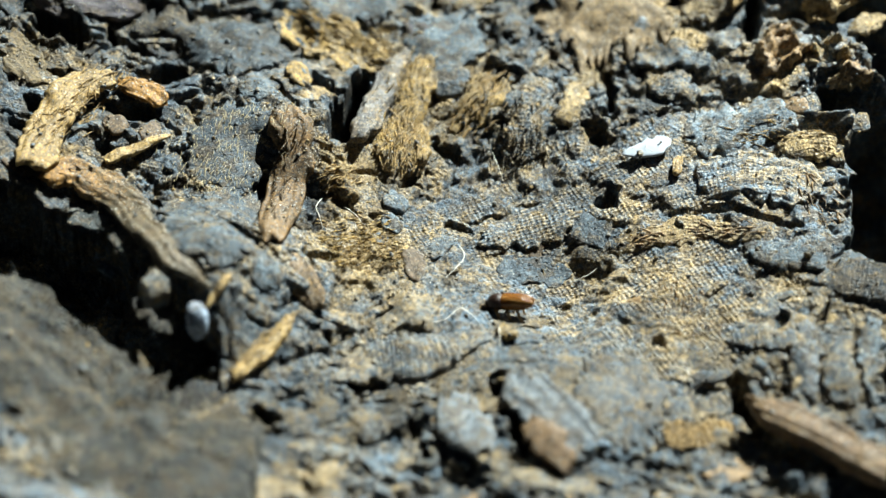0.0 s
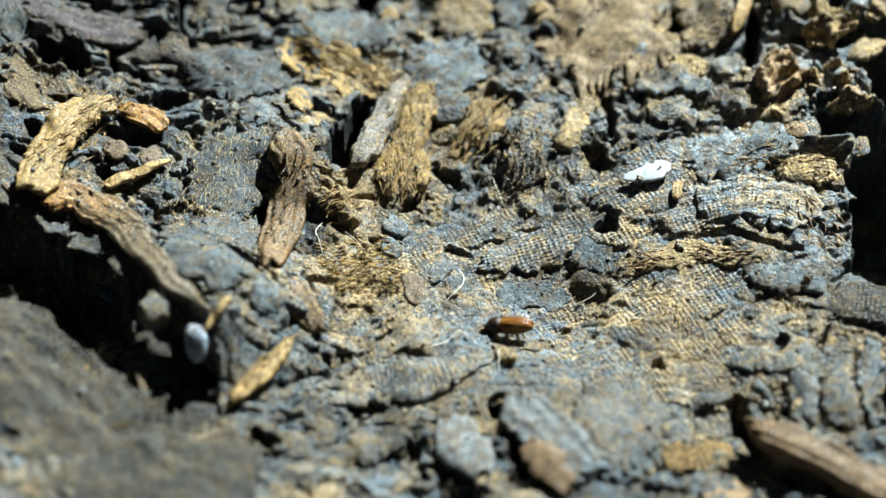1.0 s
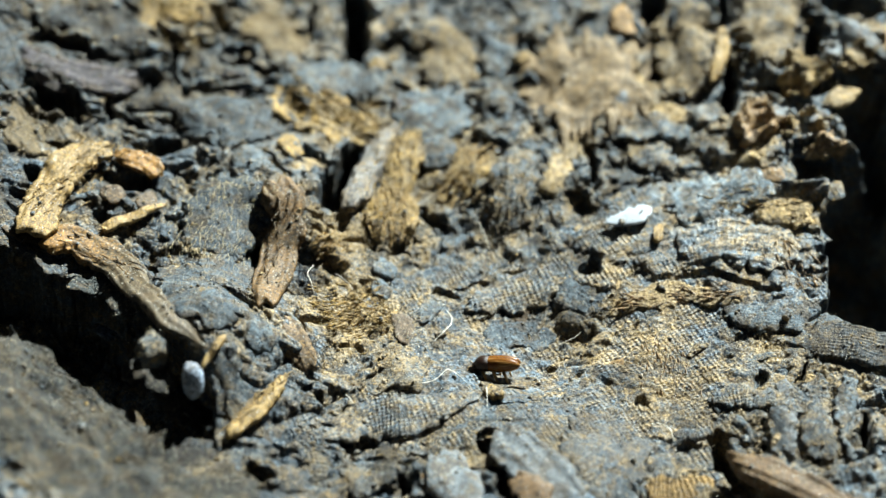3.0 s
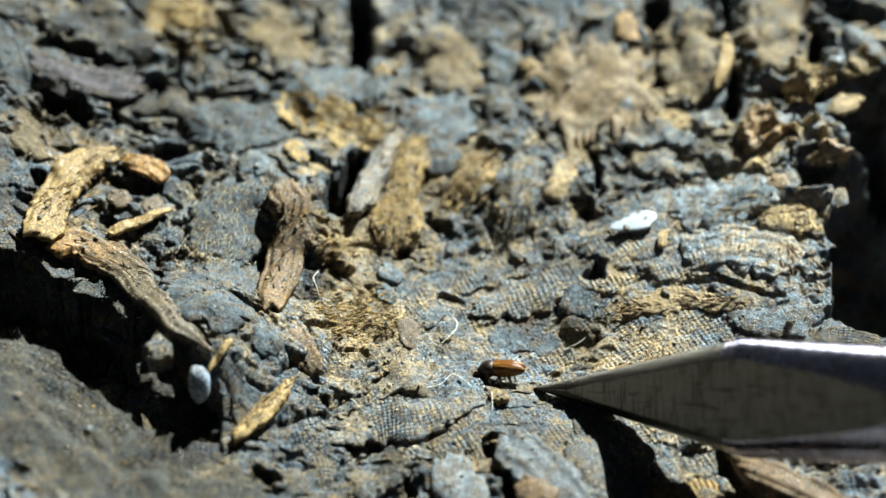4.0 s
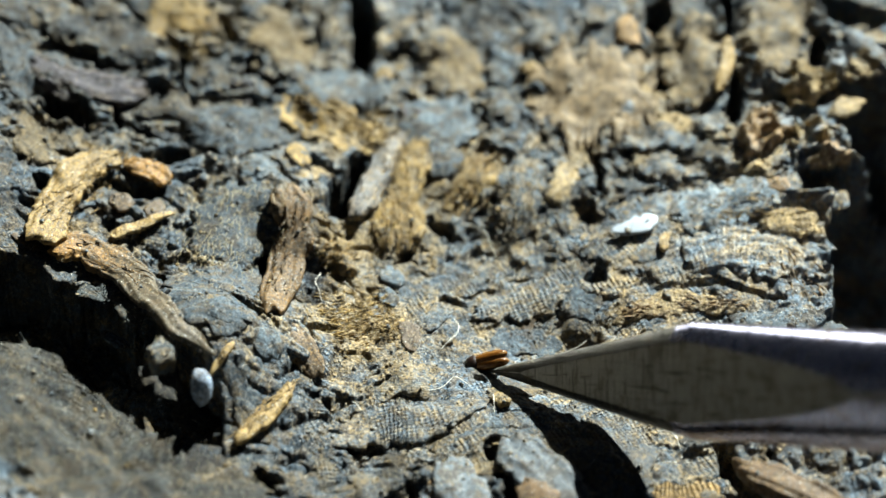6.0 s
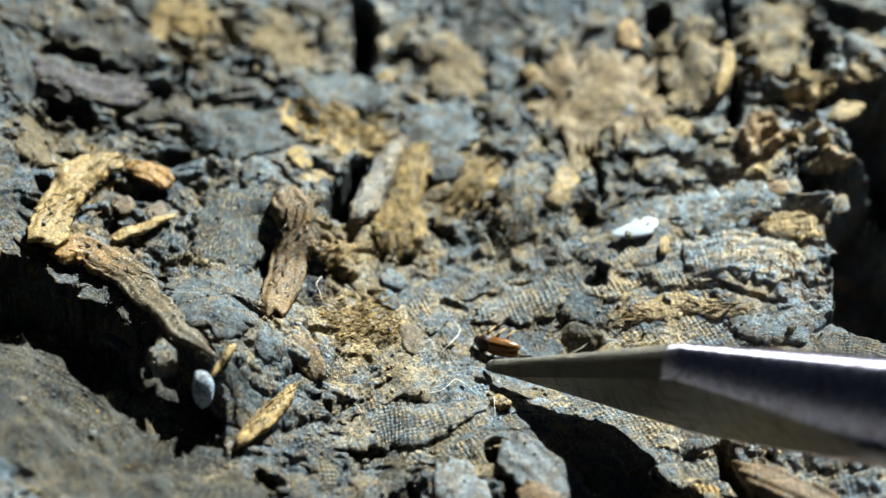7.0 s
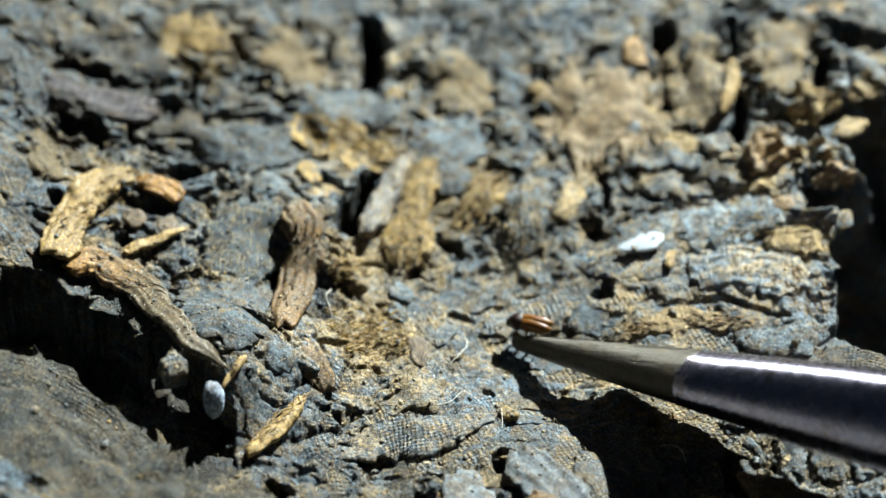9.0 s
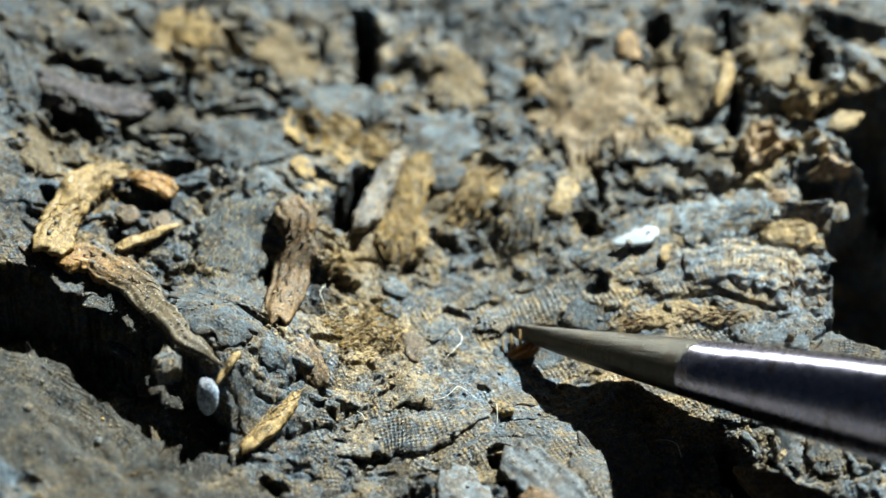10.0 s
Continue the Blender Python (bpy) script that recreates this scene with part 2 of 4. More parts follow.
GREY_D, GREY_L = (0.016, 0.023, 0.03), (0.117, 0.169, 0.217)
TAN = (0.335, 0.23, 0.09)
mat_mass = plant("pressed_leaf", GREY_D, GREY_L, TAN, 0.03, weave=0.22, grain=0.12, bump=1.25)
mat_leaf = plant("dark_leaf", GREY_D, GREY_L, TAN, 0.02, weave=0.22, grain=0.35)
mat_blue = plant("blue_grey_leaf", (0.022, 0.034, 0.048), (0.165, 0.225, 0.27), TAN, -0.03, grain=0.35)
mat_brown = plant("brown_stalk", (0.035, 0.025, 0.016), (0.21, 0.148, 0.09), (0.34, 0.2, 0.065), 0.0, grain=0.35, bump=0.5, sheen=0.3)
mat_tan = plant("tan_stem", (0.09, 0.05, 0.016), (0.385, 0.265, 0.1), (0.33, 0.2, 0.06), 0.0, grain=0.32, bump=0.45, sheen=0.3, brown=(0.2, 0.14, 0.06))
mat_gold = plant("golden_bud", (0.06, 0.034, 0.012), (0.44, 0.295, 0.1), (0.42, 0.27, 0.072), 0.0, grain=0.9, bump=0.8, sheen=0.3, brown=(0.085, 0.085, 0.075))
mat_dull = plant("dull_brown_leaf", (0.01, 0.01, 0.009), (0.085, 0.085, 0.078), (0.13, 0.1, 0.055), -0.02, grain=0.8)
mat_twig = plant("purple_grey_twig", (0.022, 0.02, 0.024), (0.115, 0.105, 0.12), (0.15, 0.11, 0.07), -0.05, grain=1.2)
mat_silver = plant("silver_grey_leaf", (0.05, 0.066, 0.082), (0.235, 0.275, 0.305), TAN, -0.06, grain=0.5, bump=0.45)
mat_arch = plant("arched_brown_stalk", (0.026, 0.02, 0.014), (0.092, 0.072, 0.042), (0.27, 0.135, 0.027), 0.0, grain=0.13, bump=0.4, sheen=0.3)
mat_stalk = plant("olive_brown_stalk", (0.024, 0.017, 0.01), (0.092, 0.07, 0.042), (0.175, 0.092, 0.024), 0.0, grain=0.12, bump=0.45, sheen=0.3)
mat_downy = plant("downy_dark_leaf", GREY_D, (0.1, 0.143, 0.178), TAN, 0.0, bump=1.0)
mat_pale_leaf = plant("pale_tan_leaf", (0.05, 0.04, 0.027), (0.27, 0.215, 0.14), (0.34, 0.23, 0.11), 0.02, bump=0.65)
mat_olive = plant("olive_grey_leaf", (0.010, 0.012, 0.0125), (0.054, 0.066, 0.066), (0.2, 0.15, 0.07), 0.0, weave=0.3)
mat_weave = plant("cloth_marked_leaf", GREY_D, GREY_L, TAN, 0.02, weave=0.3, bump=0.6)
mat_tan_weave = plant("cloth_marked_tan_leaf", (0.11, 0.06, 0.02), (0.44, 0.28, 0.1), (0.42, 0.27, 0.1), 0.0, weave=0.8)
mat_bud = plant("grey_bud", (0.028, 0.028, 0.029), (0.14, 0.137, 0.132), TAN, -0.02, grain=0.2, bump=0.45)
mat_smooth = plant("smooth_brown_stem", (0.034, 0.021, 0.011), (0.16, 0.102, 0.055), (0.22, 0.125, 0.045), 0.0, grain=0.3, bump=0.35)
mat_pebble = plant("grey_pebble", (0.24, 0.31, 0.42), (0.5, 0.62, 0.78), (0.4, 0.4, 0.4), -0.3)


def plain(name, color, rough, metal=0.0):
    m = Nodes(name)
    pos = m.scaled(m.node("ShaderNodeTexCoord").outputs["Object"], (1000, 1000, 1000))
    n = m.noise(pos, 2.0, 4)
    col = m.mix(n, tuple(0.75 * c for c in color), tuple(min(1, 1.2 * c) for c in color))
    return m.finish(col, rough, n, 0.00001, metal=metal)


mat_fibre = plain("white_fibre", (0.75, 0.72, 0.62), 0.4)
mat_hair = plain("golden_hair", (0.4, 0.33, 0.18), 0.4)
mat_pale = plain("pale_mould", (0.38, 0.43, 0.48), 0.6)
mat_table = plain("dark_table", (0.03, 0.022, 0.018), 0.6)


def mesh_object(name, verts, faces, material, uv=None, tan=None, parent=None, label="", tone_and_light=None):
    me = bpy.data.meshes.new(name)
    me.from_pydata((np.asarray(verts, float) * MM).tolist(), [], faces if isinstance(faces, list) else faces.tolist())
    me.polygons.foreach_set("use_smooth", [True] * len(me.polygons))
    if uv is not None:
        layer = me.uv_layers.new(name="UVMap")
        index = np.zeros(len(me.loops), int)
        me.loops.foreach_get("vertex_index", index)
        layer.data.foreach_set("uv", np.asarray(uv, float)[index].ravel())
    if tan is not None:
        me.attributes.new("tan", 'FLOAT', 'POINT').data.foreach_set("value", np.asarray(tan, float))
    if tone_and_light is not None:
        me.attributes.new("tone_and_light", 'FLOAT', 'POINT').data.foreach_set("value", np.broadcast_to(tone_and_light, len(me.vertices)).astype(float))
    me.materials.append(material)
    ob = new(name, me)
    if parent:
        ob.parent = parent
    if label:
        tagged(ob, label)
    return ob


def grid_faces(n, m, wrap=False):
    """Quads of an n by m lattice; wrap closes the second way round."""
    i, j = np.meshgrid(np.arange(n - 1), np.arange(m if wrap else m - 1), indexing="ij")
    i, j = i.ravel(), j.ravel()
    k = (j + 1) % m
    return np.stack([i * m + j, (i + 1) * m + j, (i + 1) * m + k, i * m + k], 1)


# ---- the cake and its table ----
table = mesh_object("table", [(x, y, z) for z in (-27, -45) for x, y in ((-220, -220), (220, -220), (220, 220), (-220, 220))], [(0, 1, 2, 3), (7, 6, 5, 4), (0, 4, 5, 1), (1, 5, 6, 2), (2, 6, 7, 3), (3, 7, 4, 0)], mat_table)
table.data.polygons.foreach_set("use_smooth", [False] * 6)
tagged(table, "dark brown wooden table top under the cake", "table", kind="structure")

TANS = []


def stain(x, y, r, k=1.0):
    """A place where the pressed surface is tan."""
    TANS.append((x, y, r, k))


stain(-4.91, -1.40, 3, 2.2)
stain(-0.55, 9.87, 2.8, 1)
stain(-4.31, 4.37, 1.9, 1)
stain(12.86, -3.58, 2.4, 0.14)
stain(22.31, 4.99, 1.7, 0.8)
stain(-2.53, 6.75, 1.9, 0.54)
stain(11.27, 18.87, 3.5, 1.1)
stain(8.41, -2.45, 2.2, 0.41)
stain(13.66, -5.83, 2, 0.23)
stain(14.73, -0.18, 1.7, 0.45)
stain(20.43, 5.58, 1.9, 0.8)
stain(2.45, 12.23, 1.7, 0.9)
stain(4.84, 5.28, 2.8, 0.36)
stain(-6.41, 4.56, 1.6, 1.2)
stain(-16.21, 22.97, 2.8, 1.3)
stain(-10.59, 23.39, 2.4, 0.8)
stain(19.69, 10.28, 1.7, 1.2)
stain(-0.20, -5.31, 1.6, 0.32)
stain(0.98, -11.96, 2.2, 0.7)
stain(-13.21, -15.62, 2.2, 0.8)
stain(-3.44, -13.49, 1.7, 0.8)
stain(-21.43, -15.70, 1.2, 1.3)
stain(-24.86, 10.82, 2.6, 0.7)
stain(-0.76, 4.17, 0.8, 0.54)
stain(2.64, -1.03, 0.8, 0.54)
stain(19.53, -4.66, 1, 1.4)
stain(9.25, 12.54, 1, 1.4)
stain(6.04, -12.70, 1.3, 0.8)
stain(14.0, -7.5, 6.0, 0.45)
stain(20.0, -10.0, 5.0, 0.4)
stain(9.0, -3.5, 4.0, 0.3)


def tan_at(x, y):
    t = 0 * x - 0.25
    for sx, sy, r, k in TANS:
        t = t + k * np.exp(-((x - sx) ** 2 + (y - sy) ** 2) / (r * r) * 1.2)
    return t


DEEP = []


def leaf_light_tone(x, y, r, k):
    """A patch of leaf tone with light and shade painted in: darker (k below 0) or paler."""
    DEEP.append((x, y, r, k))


# leaf tones, plus painted correction of uneven sunlight and shade round the hollows
leaf_light_tone(-22.12, 16.37, 8.6, -0.70)
leaf_light_tone(5.35, -8.11, 5.4, -0.10)
leaf_light_tone(6.64, -13.44, 4.3, -0.10)
leaf_light_tone(22.53, -11.36, 4.3, -0.10)
leaf_light_tone(-25.3, 5.09, 4.3, -0.35)
leaf_light_tone(11.26, -12.17, 6.5, -0.15)
leaf_light_tone(13.5, -7.0, 6.0, -0.12)
leaf_light_tone(20.43, -7.99, 5.4, -0.10)
leaf_light_tone(-9, 22.56, 5.4, -0.30)
leaf_light_tone(5.13, 20.49, 4.9, -0.1)
leaf_light_tone(20.0, 14.0, 7.0, 0.3)
leaf_light_tone(-24.98, -1.68, 4.3, -0.50)
leaf_light_tone(-24.76, -4.41, 2.4, -0.50)
leaf_light_tone(-15.57, 13.93, 4.3, -0.20)
leaf_light_tone(-21.24, -13.87, 7.6, -0.42)
leaf_light_tone(25.5, -4.63, 2.4, -0.55)
leaf_light_tone(-13.88, -14.84, 4.9, -0.50)
leaf_light_tone(2.53, -14.13, 7.6, -0.2)
leaf_light_tone(-6.5, -13.4, 5.0, -0.3)
leaf_light_tone(1.36, 6.37, 7.6, -0.10)
leaf_light_tone(-2.22, -3.68, 5.4, -0.10)
leaf_light_tone(9.72, -1.99, 6.5, -0.10)
leaf_light_tone(-26.05, 15.37, 5.4, -0.25)
leaf_light_tone(-15.51, -2.23, 3.8, -0.30)
leaf_light_tone(16.81, 5.96, 5.4, 0.55)
leaf_light_tone(4.89, 8.98, 4.3, 0.20)
leaf_light_tone(20.95, 3.67, 5.4, 0.40)


def leaf_and_light_sum(x, y):
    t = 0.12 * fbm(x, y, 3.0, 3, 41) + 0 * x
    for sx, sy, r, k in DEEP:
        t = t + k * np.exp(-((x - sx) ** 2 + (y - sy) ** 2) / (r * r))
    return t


def axis(low, high, step):
    inner = np.arange(low, high, step)
    out = np.geomspace(0.5, 70, 26)
    return np.concatenate([low - out[::-1], inner, high + out])


def lie(x, y):
    """The way the leaves lie: falling on the left, standing in the middle, level on the right."""
    return -0.35 + 1.45 * smooth(-14, -4, x) - 0.95 * smooth(2, 12, x - 0.7 * y)


def flakes(ax, ay, z, tan, us, vs, deep):
    """Overlapping torn leaf flakes pressed into the surface, each a little tilted, with a ragged rim."""
    rng = np.random.RandomState(21)
    lowest = z.copy()
    for k in range(1900):
        cx, cy = rng.uniform(-32, 33), rng.uniform(-25, 27)
        a = rng.uniform(0.5, 3.4)
        b = a * rng.uniform(0.22, 0.6)
        turn = rng.normal(lie(cx, cy), 0.42)
        sx, sy, up, tone = rng.normal(0, 0.2), rng.normal(0, 0.2), rng.uniform(-0.25, 0.3), rng.normal(0, 0.28)
        soft = float(relief(cx, cy))
        sx, sy, up = sx * soft, sy * soft, up * soft
        rib, ribs = rng.uniform(0, 0.045), rng.uniform(5, 11)
        i0, i1 = np.searchsorted(ax, (cx - a * 1.3, cx + a * 1.3))
        j0, j1 = np.searchsorted(ay, (cy - a * 1.3, cy + a * 1.3))
        if i1 - i0 < 3 or j1 - j0 < 3:
            continue
        x, y = np.meshgrid(ax[i0:i1] - cx, ay[j0:j1] - cy, indexing="ij")
        u, v = x * math.cos(turn) + y * math.sin(turn), y * math.cos(turn) - x * math.sin(turn)
        d = np.hypot(u / a, v / b) + 0.45 * fbm(x + cx, y + cy, 0.8, 3, 30 + k % 40)
        local = lowest[i0:i1, j0:j1]
        mid = float(np.median(local))
        h = 0.45 * mid + 0.55 * local + up + sx * u + sy * v + rib * np.sin(ribs * v / b) + 0.08 * fbm(x + cx, y + cy, 0.5, 3, k % 50)
        h = np.minimum(h, local + 0.22 + 0.6 * soft) - (0.5 + 1.1 * soft) * np.clip(d - 0.8, 0, 1)
        over = (h > z[i0:i1, j0:j1]) & (d < 1.15) & (local > mid - 1.0)
        z[i0:i1, j0:j1] = np.where(over, h, z[i0:i1, j0:j1])
        tan[i0:i1, j0:j1] = np.where(over & (d < 1.0), tan[i0:i1, j0:j1] + tone, tan[i0:i1, j0:j1])
        deep[i0:i1, j0:j1] = np.where(over, 0.6 * deep[i0:i1, j0:j1] + rng.normal(0.02, 0.22), deep[i0:i1, j0:j1])
        if soft < 0.4:
            continue
        us[i0:i1, j0:j1] = np.where(over, u + 7 * (k % 13), us[i0:i1, j0:j1])
        vs[i0:i1, j0:j1] = np.where(over, v + 5 * (k % 17), vs[i0:i1, j0:j1])
    return z, tan


LAND = {}


def soften(z, k):
    """A box blur of k cells to either side, twice."""
    for turn in range(4):
        s = np.cumsum(np.pad(z, ((k + 1, k), (0, 0)), mode="edge"), axis=0)
        z = ((s[2 * k + 1:] - s[:-2 * k - 1]) / (2 * k + 1)).T
    return z


def land(x, y):
    """The softened height of the mass."""
    ax, ay, z = LAND["ax"], LAND["ay"], LAND["z"]
    i = np.clip(np.searchsorted(ax, x) - 1, 0, len(ax) - 2)
    j = np.clip(np.searchsorted(ay, y) - 1, 0, len(ay) - 2)
    u = np.clip((x - ax[i]) / (ax[i + 1] - ax[i]), 0, 1)
    v = np.clip((y - ay[j]) / (ay[j + 1] - ay[j]), 0, 1)
    return (z[i, j] * (1 - u) + z[i + 1, j] * u) * (1 - v) + (z[i, j + 1] * (1 - u) + z[i + 1, j + 1] * u) * v


def cake():
    ax, ay = axis(-33, 34, 0.09), axis(-26, 28, 0.095)
    x, y = np.meshgrid(ax, ay, indexing="ij")
    deep = leaf_and_light_sum(x, y)
    us, vs = x * 0.9 + y * 0.43, y * 0.9 - x * 0.43
    z, tan = flakes(ax, ay, ground(x, y), tan_at(x, y), us, vs, deep)
    z = z + (0.08 * fbm(x, y, 0.42, 2, 17) + 0.035 * vnoise(x / 0.17, y / 0.17, 23)) * (0.35 + 0.65 * relief(x, y)) * (np.abs(x) < 34) * (np.abs(y) < 28)
    LAND.update(ax=ax, ay=ay, z=soften(z, 5))
    r = np.hypot(x, y)
    side = smooth(84, 94, r)
    z = z * (1 - side) - 28 * side
    verts = np.stack([x.ravel(), y.ravel(), z.ravel()], 1)
    return verts, grid_faces(len(ax), len(ay)), np.stack([us.ravel(), vs.ravel()], 1), tan.ravel(), np.clip(deep, -0.75, 0.9).ravel()


tea_cake = tagged(new("tea_cake"), "dark pressed tea cake of compacted leaves and tan stems", "tea cake")
v, f, uv, t, deep = cake()
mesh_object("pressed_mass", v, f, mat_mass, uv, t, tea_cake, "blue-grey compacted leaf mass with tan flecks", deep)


# ---- leaves, stalks, buds: flattened tubes along a bent line ----
def spline(points, n):
    p = np.array(points, float)
    if len(p) == 2:
        return p[0] + np.linspace(0, 1, n)[:, None] * (p[1] - p[0])
    e = np.vstack([2 * p[0] - p[1], p, 2 * p[-1] - p[-2]])
    out = []
    for u in np.linspace(0, len(p) - 1 - 1e-6, n):
        i, k = int(u), u - int(u)
        a, b, c, d = e[i:i + 4]
        out.append(0.5 * (2 * b + (c - a) * k + (2 * a - 5 * b + 4 * c - d) * k * k + (3 * b - a - 3 * c + d) * k ** 3))
    return np.array(out)


SEED = [0]


def strand(name, flat, w, thick, lift, material, parent=tea_cake, drape=None, taper=(0.45, 0.45), rough=0.25, ribs=0, curl=0.0, tan=0.0, label="", arch=0.0, step=0.11, tilt=0.0, ragged=0.22, tan_end=None):
    """flat: x, y, x, y ... along its middle; w, thick: half width and half thickness; lift: its middle over the ground."""
    SEED[0] += 1
    if name in ("stem", "stalk", "bud"):
        rough, ragged, ribs, thick = 0.5 * rough, 0.7 * ragged, ribs or 4, 0.75 * thick
    if name == "leaf":
        thick, lift, ragged, rough = 0.6 * thick, 0.35 * lift if lift > 0 else lift, 1.35 * ragged, 0.5 * rough
    if name == "knob":
        lift, rough, ragged, thick = lift - 0.3, 1.8 * rough, 0.8, 0.7 * thick
    seed = SEED[0] % 60
    pts = [(flat[i], flat[i + 1]) for i in range(0, len(flat), 2)]
    length = sum(math.dist(a, b) for a, b in zip(pts, pts[1:]))
    n = int(np.clip(length / step, 14, 110))
    m = int(np.clip(4.2 * w / step, 16, 64 if w < 3 else 190))
    c = spline(pts, n)
    s = np.linspace(0, 1, n)
    d = np.gradient(c, axis=0)
    d /= np.linalg.norm(d, axis=1)[:, None] + 1e-9
    side = np.stack([-d[:, 1], d[:, 0]], 1)
    prof = np.minimum(1, np.sqrt(np.clip(1 - np.clip(1 - s / max(taper[0], 0.02), 0, 1) ** 2, 0, 1)))
    prof = prof * np.sqrt(np.clip(1 - np.clip(1 - (1 - s) / max(taper[1], 0.02), 0, 1) ** 2, 0, 1))
    prof = np.maximum(prof, 0.03)
    zc = dome(c[:, 0], c[:, 1]) + 0.9 * fbm(c[:, 0], c[:, 1], 9, 3, 3) + lift + arch * np.sin(np.pi * s)
    phi = np.linspace(0, 2 * np.pi, m, endpoint=False)
    cs, sn = np.cos(phi), np.sin(phi)
    cs, sn = np.sign(cs) * np.abs(cs) ** 0.7, np.sign(sn) * np.abs(sn) ** 0.6
    wob = 1 + ragged * 2 * vnoise(s[:, None] * length / 0.9 + 9, np.where(cs > 0, 3.3, 8.7)[None, :] + seed, seed)
    wob = wob + ragged * 1.6 * vnoise(s[:, None] * length / 0.28, np.where(cs > 0, 5.3, 2.7)[None, :] + seed, seed + 3)
    wob = wob + 0.5 * vnoise(s[:, None] * length / 2.2 + 4, np.where(cs > 0, 1.3, 6.7)[None, :] + seed, seed + 5)
    across = w * prof[:, None] * cs[None, :] * wob
    up = thick * (prof[:, None] ** 0.7) * sn[None, :]
    along = s[:, None] * length + 0 * across
    bump = fbm(along, across * 1.5 + 20 * (sn[None, :] > 0), 1.1, 4, seed, 0.45)
    up = up + rough * bump * np.minimum(1, prof[:, None] * 1.5) + 0.14 * rough * fbm(along, across + 9 * (sn[None, :] > 0), 0.22, 2, seed + 9)
    shift = 0.35 * min(w, 1.0) * fbm(along, 0 * along + seed, 1.7, 3, seed + 7)
    if ribs:
        up = up + 0.06 * np.sin(ribs * across / max(w, 0.01) * np.pi + 2 * bump) * prof[:, None] * (sn[None, :] > -0.2)
    up = up + curl * (across / w) ** 2 * w + math.tan(radians(tilt)) * across
    end = 0.9 * min(w, 1.2) * (np.abs(2 * s - 1) ** 8)[:, None] * np.sign(s - 0.5)[:, None] * vnoise(across / 0.22 + 31, 0 * across + seed, seed + 1)
    x = c[:, 0][:, None] + side[:, 0][:, None] * (across + shift) + d[:, 0][:, None] * end
    y = c[:, 1][:, None] + side[:, 1][:, None] * (across + shift) + d[:, 1][:, None] * end
    hug = {"leaf": 0.85, "knob": 0.6, "stem": 0.35, "stalk": 0.35, "bud": 0.6, "mould": 0.9}.get(name, 0.0) if parent and lift > -0.4 and not arch else 0.0
    hug = hug if drape is None else drape
    under = np.maximum(land(x, y), dome(x, y) - 0.5) + lift
    z = (1 - hug) * zc[:, None] + hug * under + up
    verts = np.stack([x.ravel(), y.ravel(), z.ravel()], 1)
    faces = grid_faces(n, m, True).tolist()
    faces += [list(range(m)), list(range((n - 1) * m, n * m))[::-1]]
    uv = np.stack([along.ravel(), (across + 3.0 * (sn[None, :] < 0)).ravel()], 1)
    return mesh_object(name, verts, faces, material, uv, np.repeat(np.linspace(tan, tan if tan_end is None else tan_end, n), m), parent, label, np.clip((leaf_and_light_sum(c[n // 2, 0], c[n // 2, 1]) if name in ("leaf", "knob") else 0.1) + 0.3 * (TABLE[seed, 5] - 0.5), -0.75, 0.9))


# left: stems and leaves round the hollow
frayed_stem = strand("stem", (-19.82, 9.12, -21.64, 8.47, -23.04, 6.40, -23.90, 3.69, -24.70, 0.99), 1.20, 0.5, 0.75, mat_tan, taper=(0.5, 0.12), rough=0.14, label="frayed golden tan stem fragment")
strand("stem", (-20.01, 9.10, -18.44, 8.51, -17.10, 7.36), 0.77, 0.3, 0.5, mat_arch, tan=1.6, taper=(0.3, 0.2), label="bent tan stem tip")
strand("stem", (-20.32, 2.79, -19.45, 3.51, -18.13, 4.26, -16.47, 5.34), 0.38, 0.22, 0.45, mat_tan, taper=(0.15, 0.6), label="thin pale tan stem")
arched_stalk = strand("stalk", (-23.54, 1.04, -21.50, 1.14, -19.17, -0.76, -17.52, -3.70, -15.82, -6.56, -13.69, -8.11), 1.13, 0.5, 0.5, mat_arch, taper=(0.15, 0.8), tan=1.2, tan_end=-2.5, arch=0.5, ragged=0.18, rough=0.12, label="arched brown leaf stalk over a dark hollow")
strand("leaf", (-16.55, -2.43, -14.08, -4.76, -11.57, -5.44), 1.30, 0.35, 0.5, mat_blue, label="folded blue-grey leaf tip")
strand("leaf", (-12.83, 8.02, -13.30, 4.79, -14.12, 1.72), 2.75, 0.7, 0.6, mat_downy, taper=(0.5, 0.5), rough=0.16, ragged=0.1, drape=0.45, tan=-0.2, label="broad dark grey leaf with gold down")
strand("leaf", (-11.13, 1.58, -13.63, -1.26, -16.74, -0.04), 2.03, 0.4, 0.4, mat_downy, rough=0.2, tan=-0.2)
brown_stalk = strand("stalk", (-10.07, 7.13, -9.18, 5.11, -9.52, 2.82, -10.40, -3.38), 1.21, 0.6, 0.5, mat_stalk, ragged=0.1, taper=(0.2, 0.25), rough=0.1, tan=0.35, label="thick brown stalk lying across the leaves")
strand("stalk", (-9.32, -3.77, -8.24, -5.16, -7.31, -6.60), 0.84, 0.5, 0.1, mat_brown)
# a dark leaf, its colour lowered further for the hollow's dim light
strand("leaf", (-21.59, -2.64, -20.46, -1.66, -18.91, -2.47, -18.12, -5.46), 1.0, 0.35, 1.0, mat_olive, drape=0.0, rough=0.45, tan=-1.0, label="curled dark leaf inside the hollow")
strand("leaf", (-20.33, -4.00, -18.64, -5.63), 0.41, 0.2, -1.2, mat_leaf, tan=-1.0)
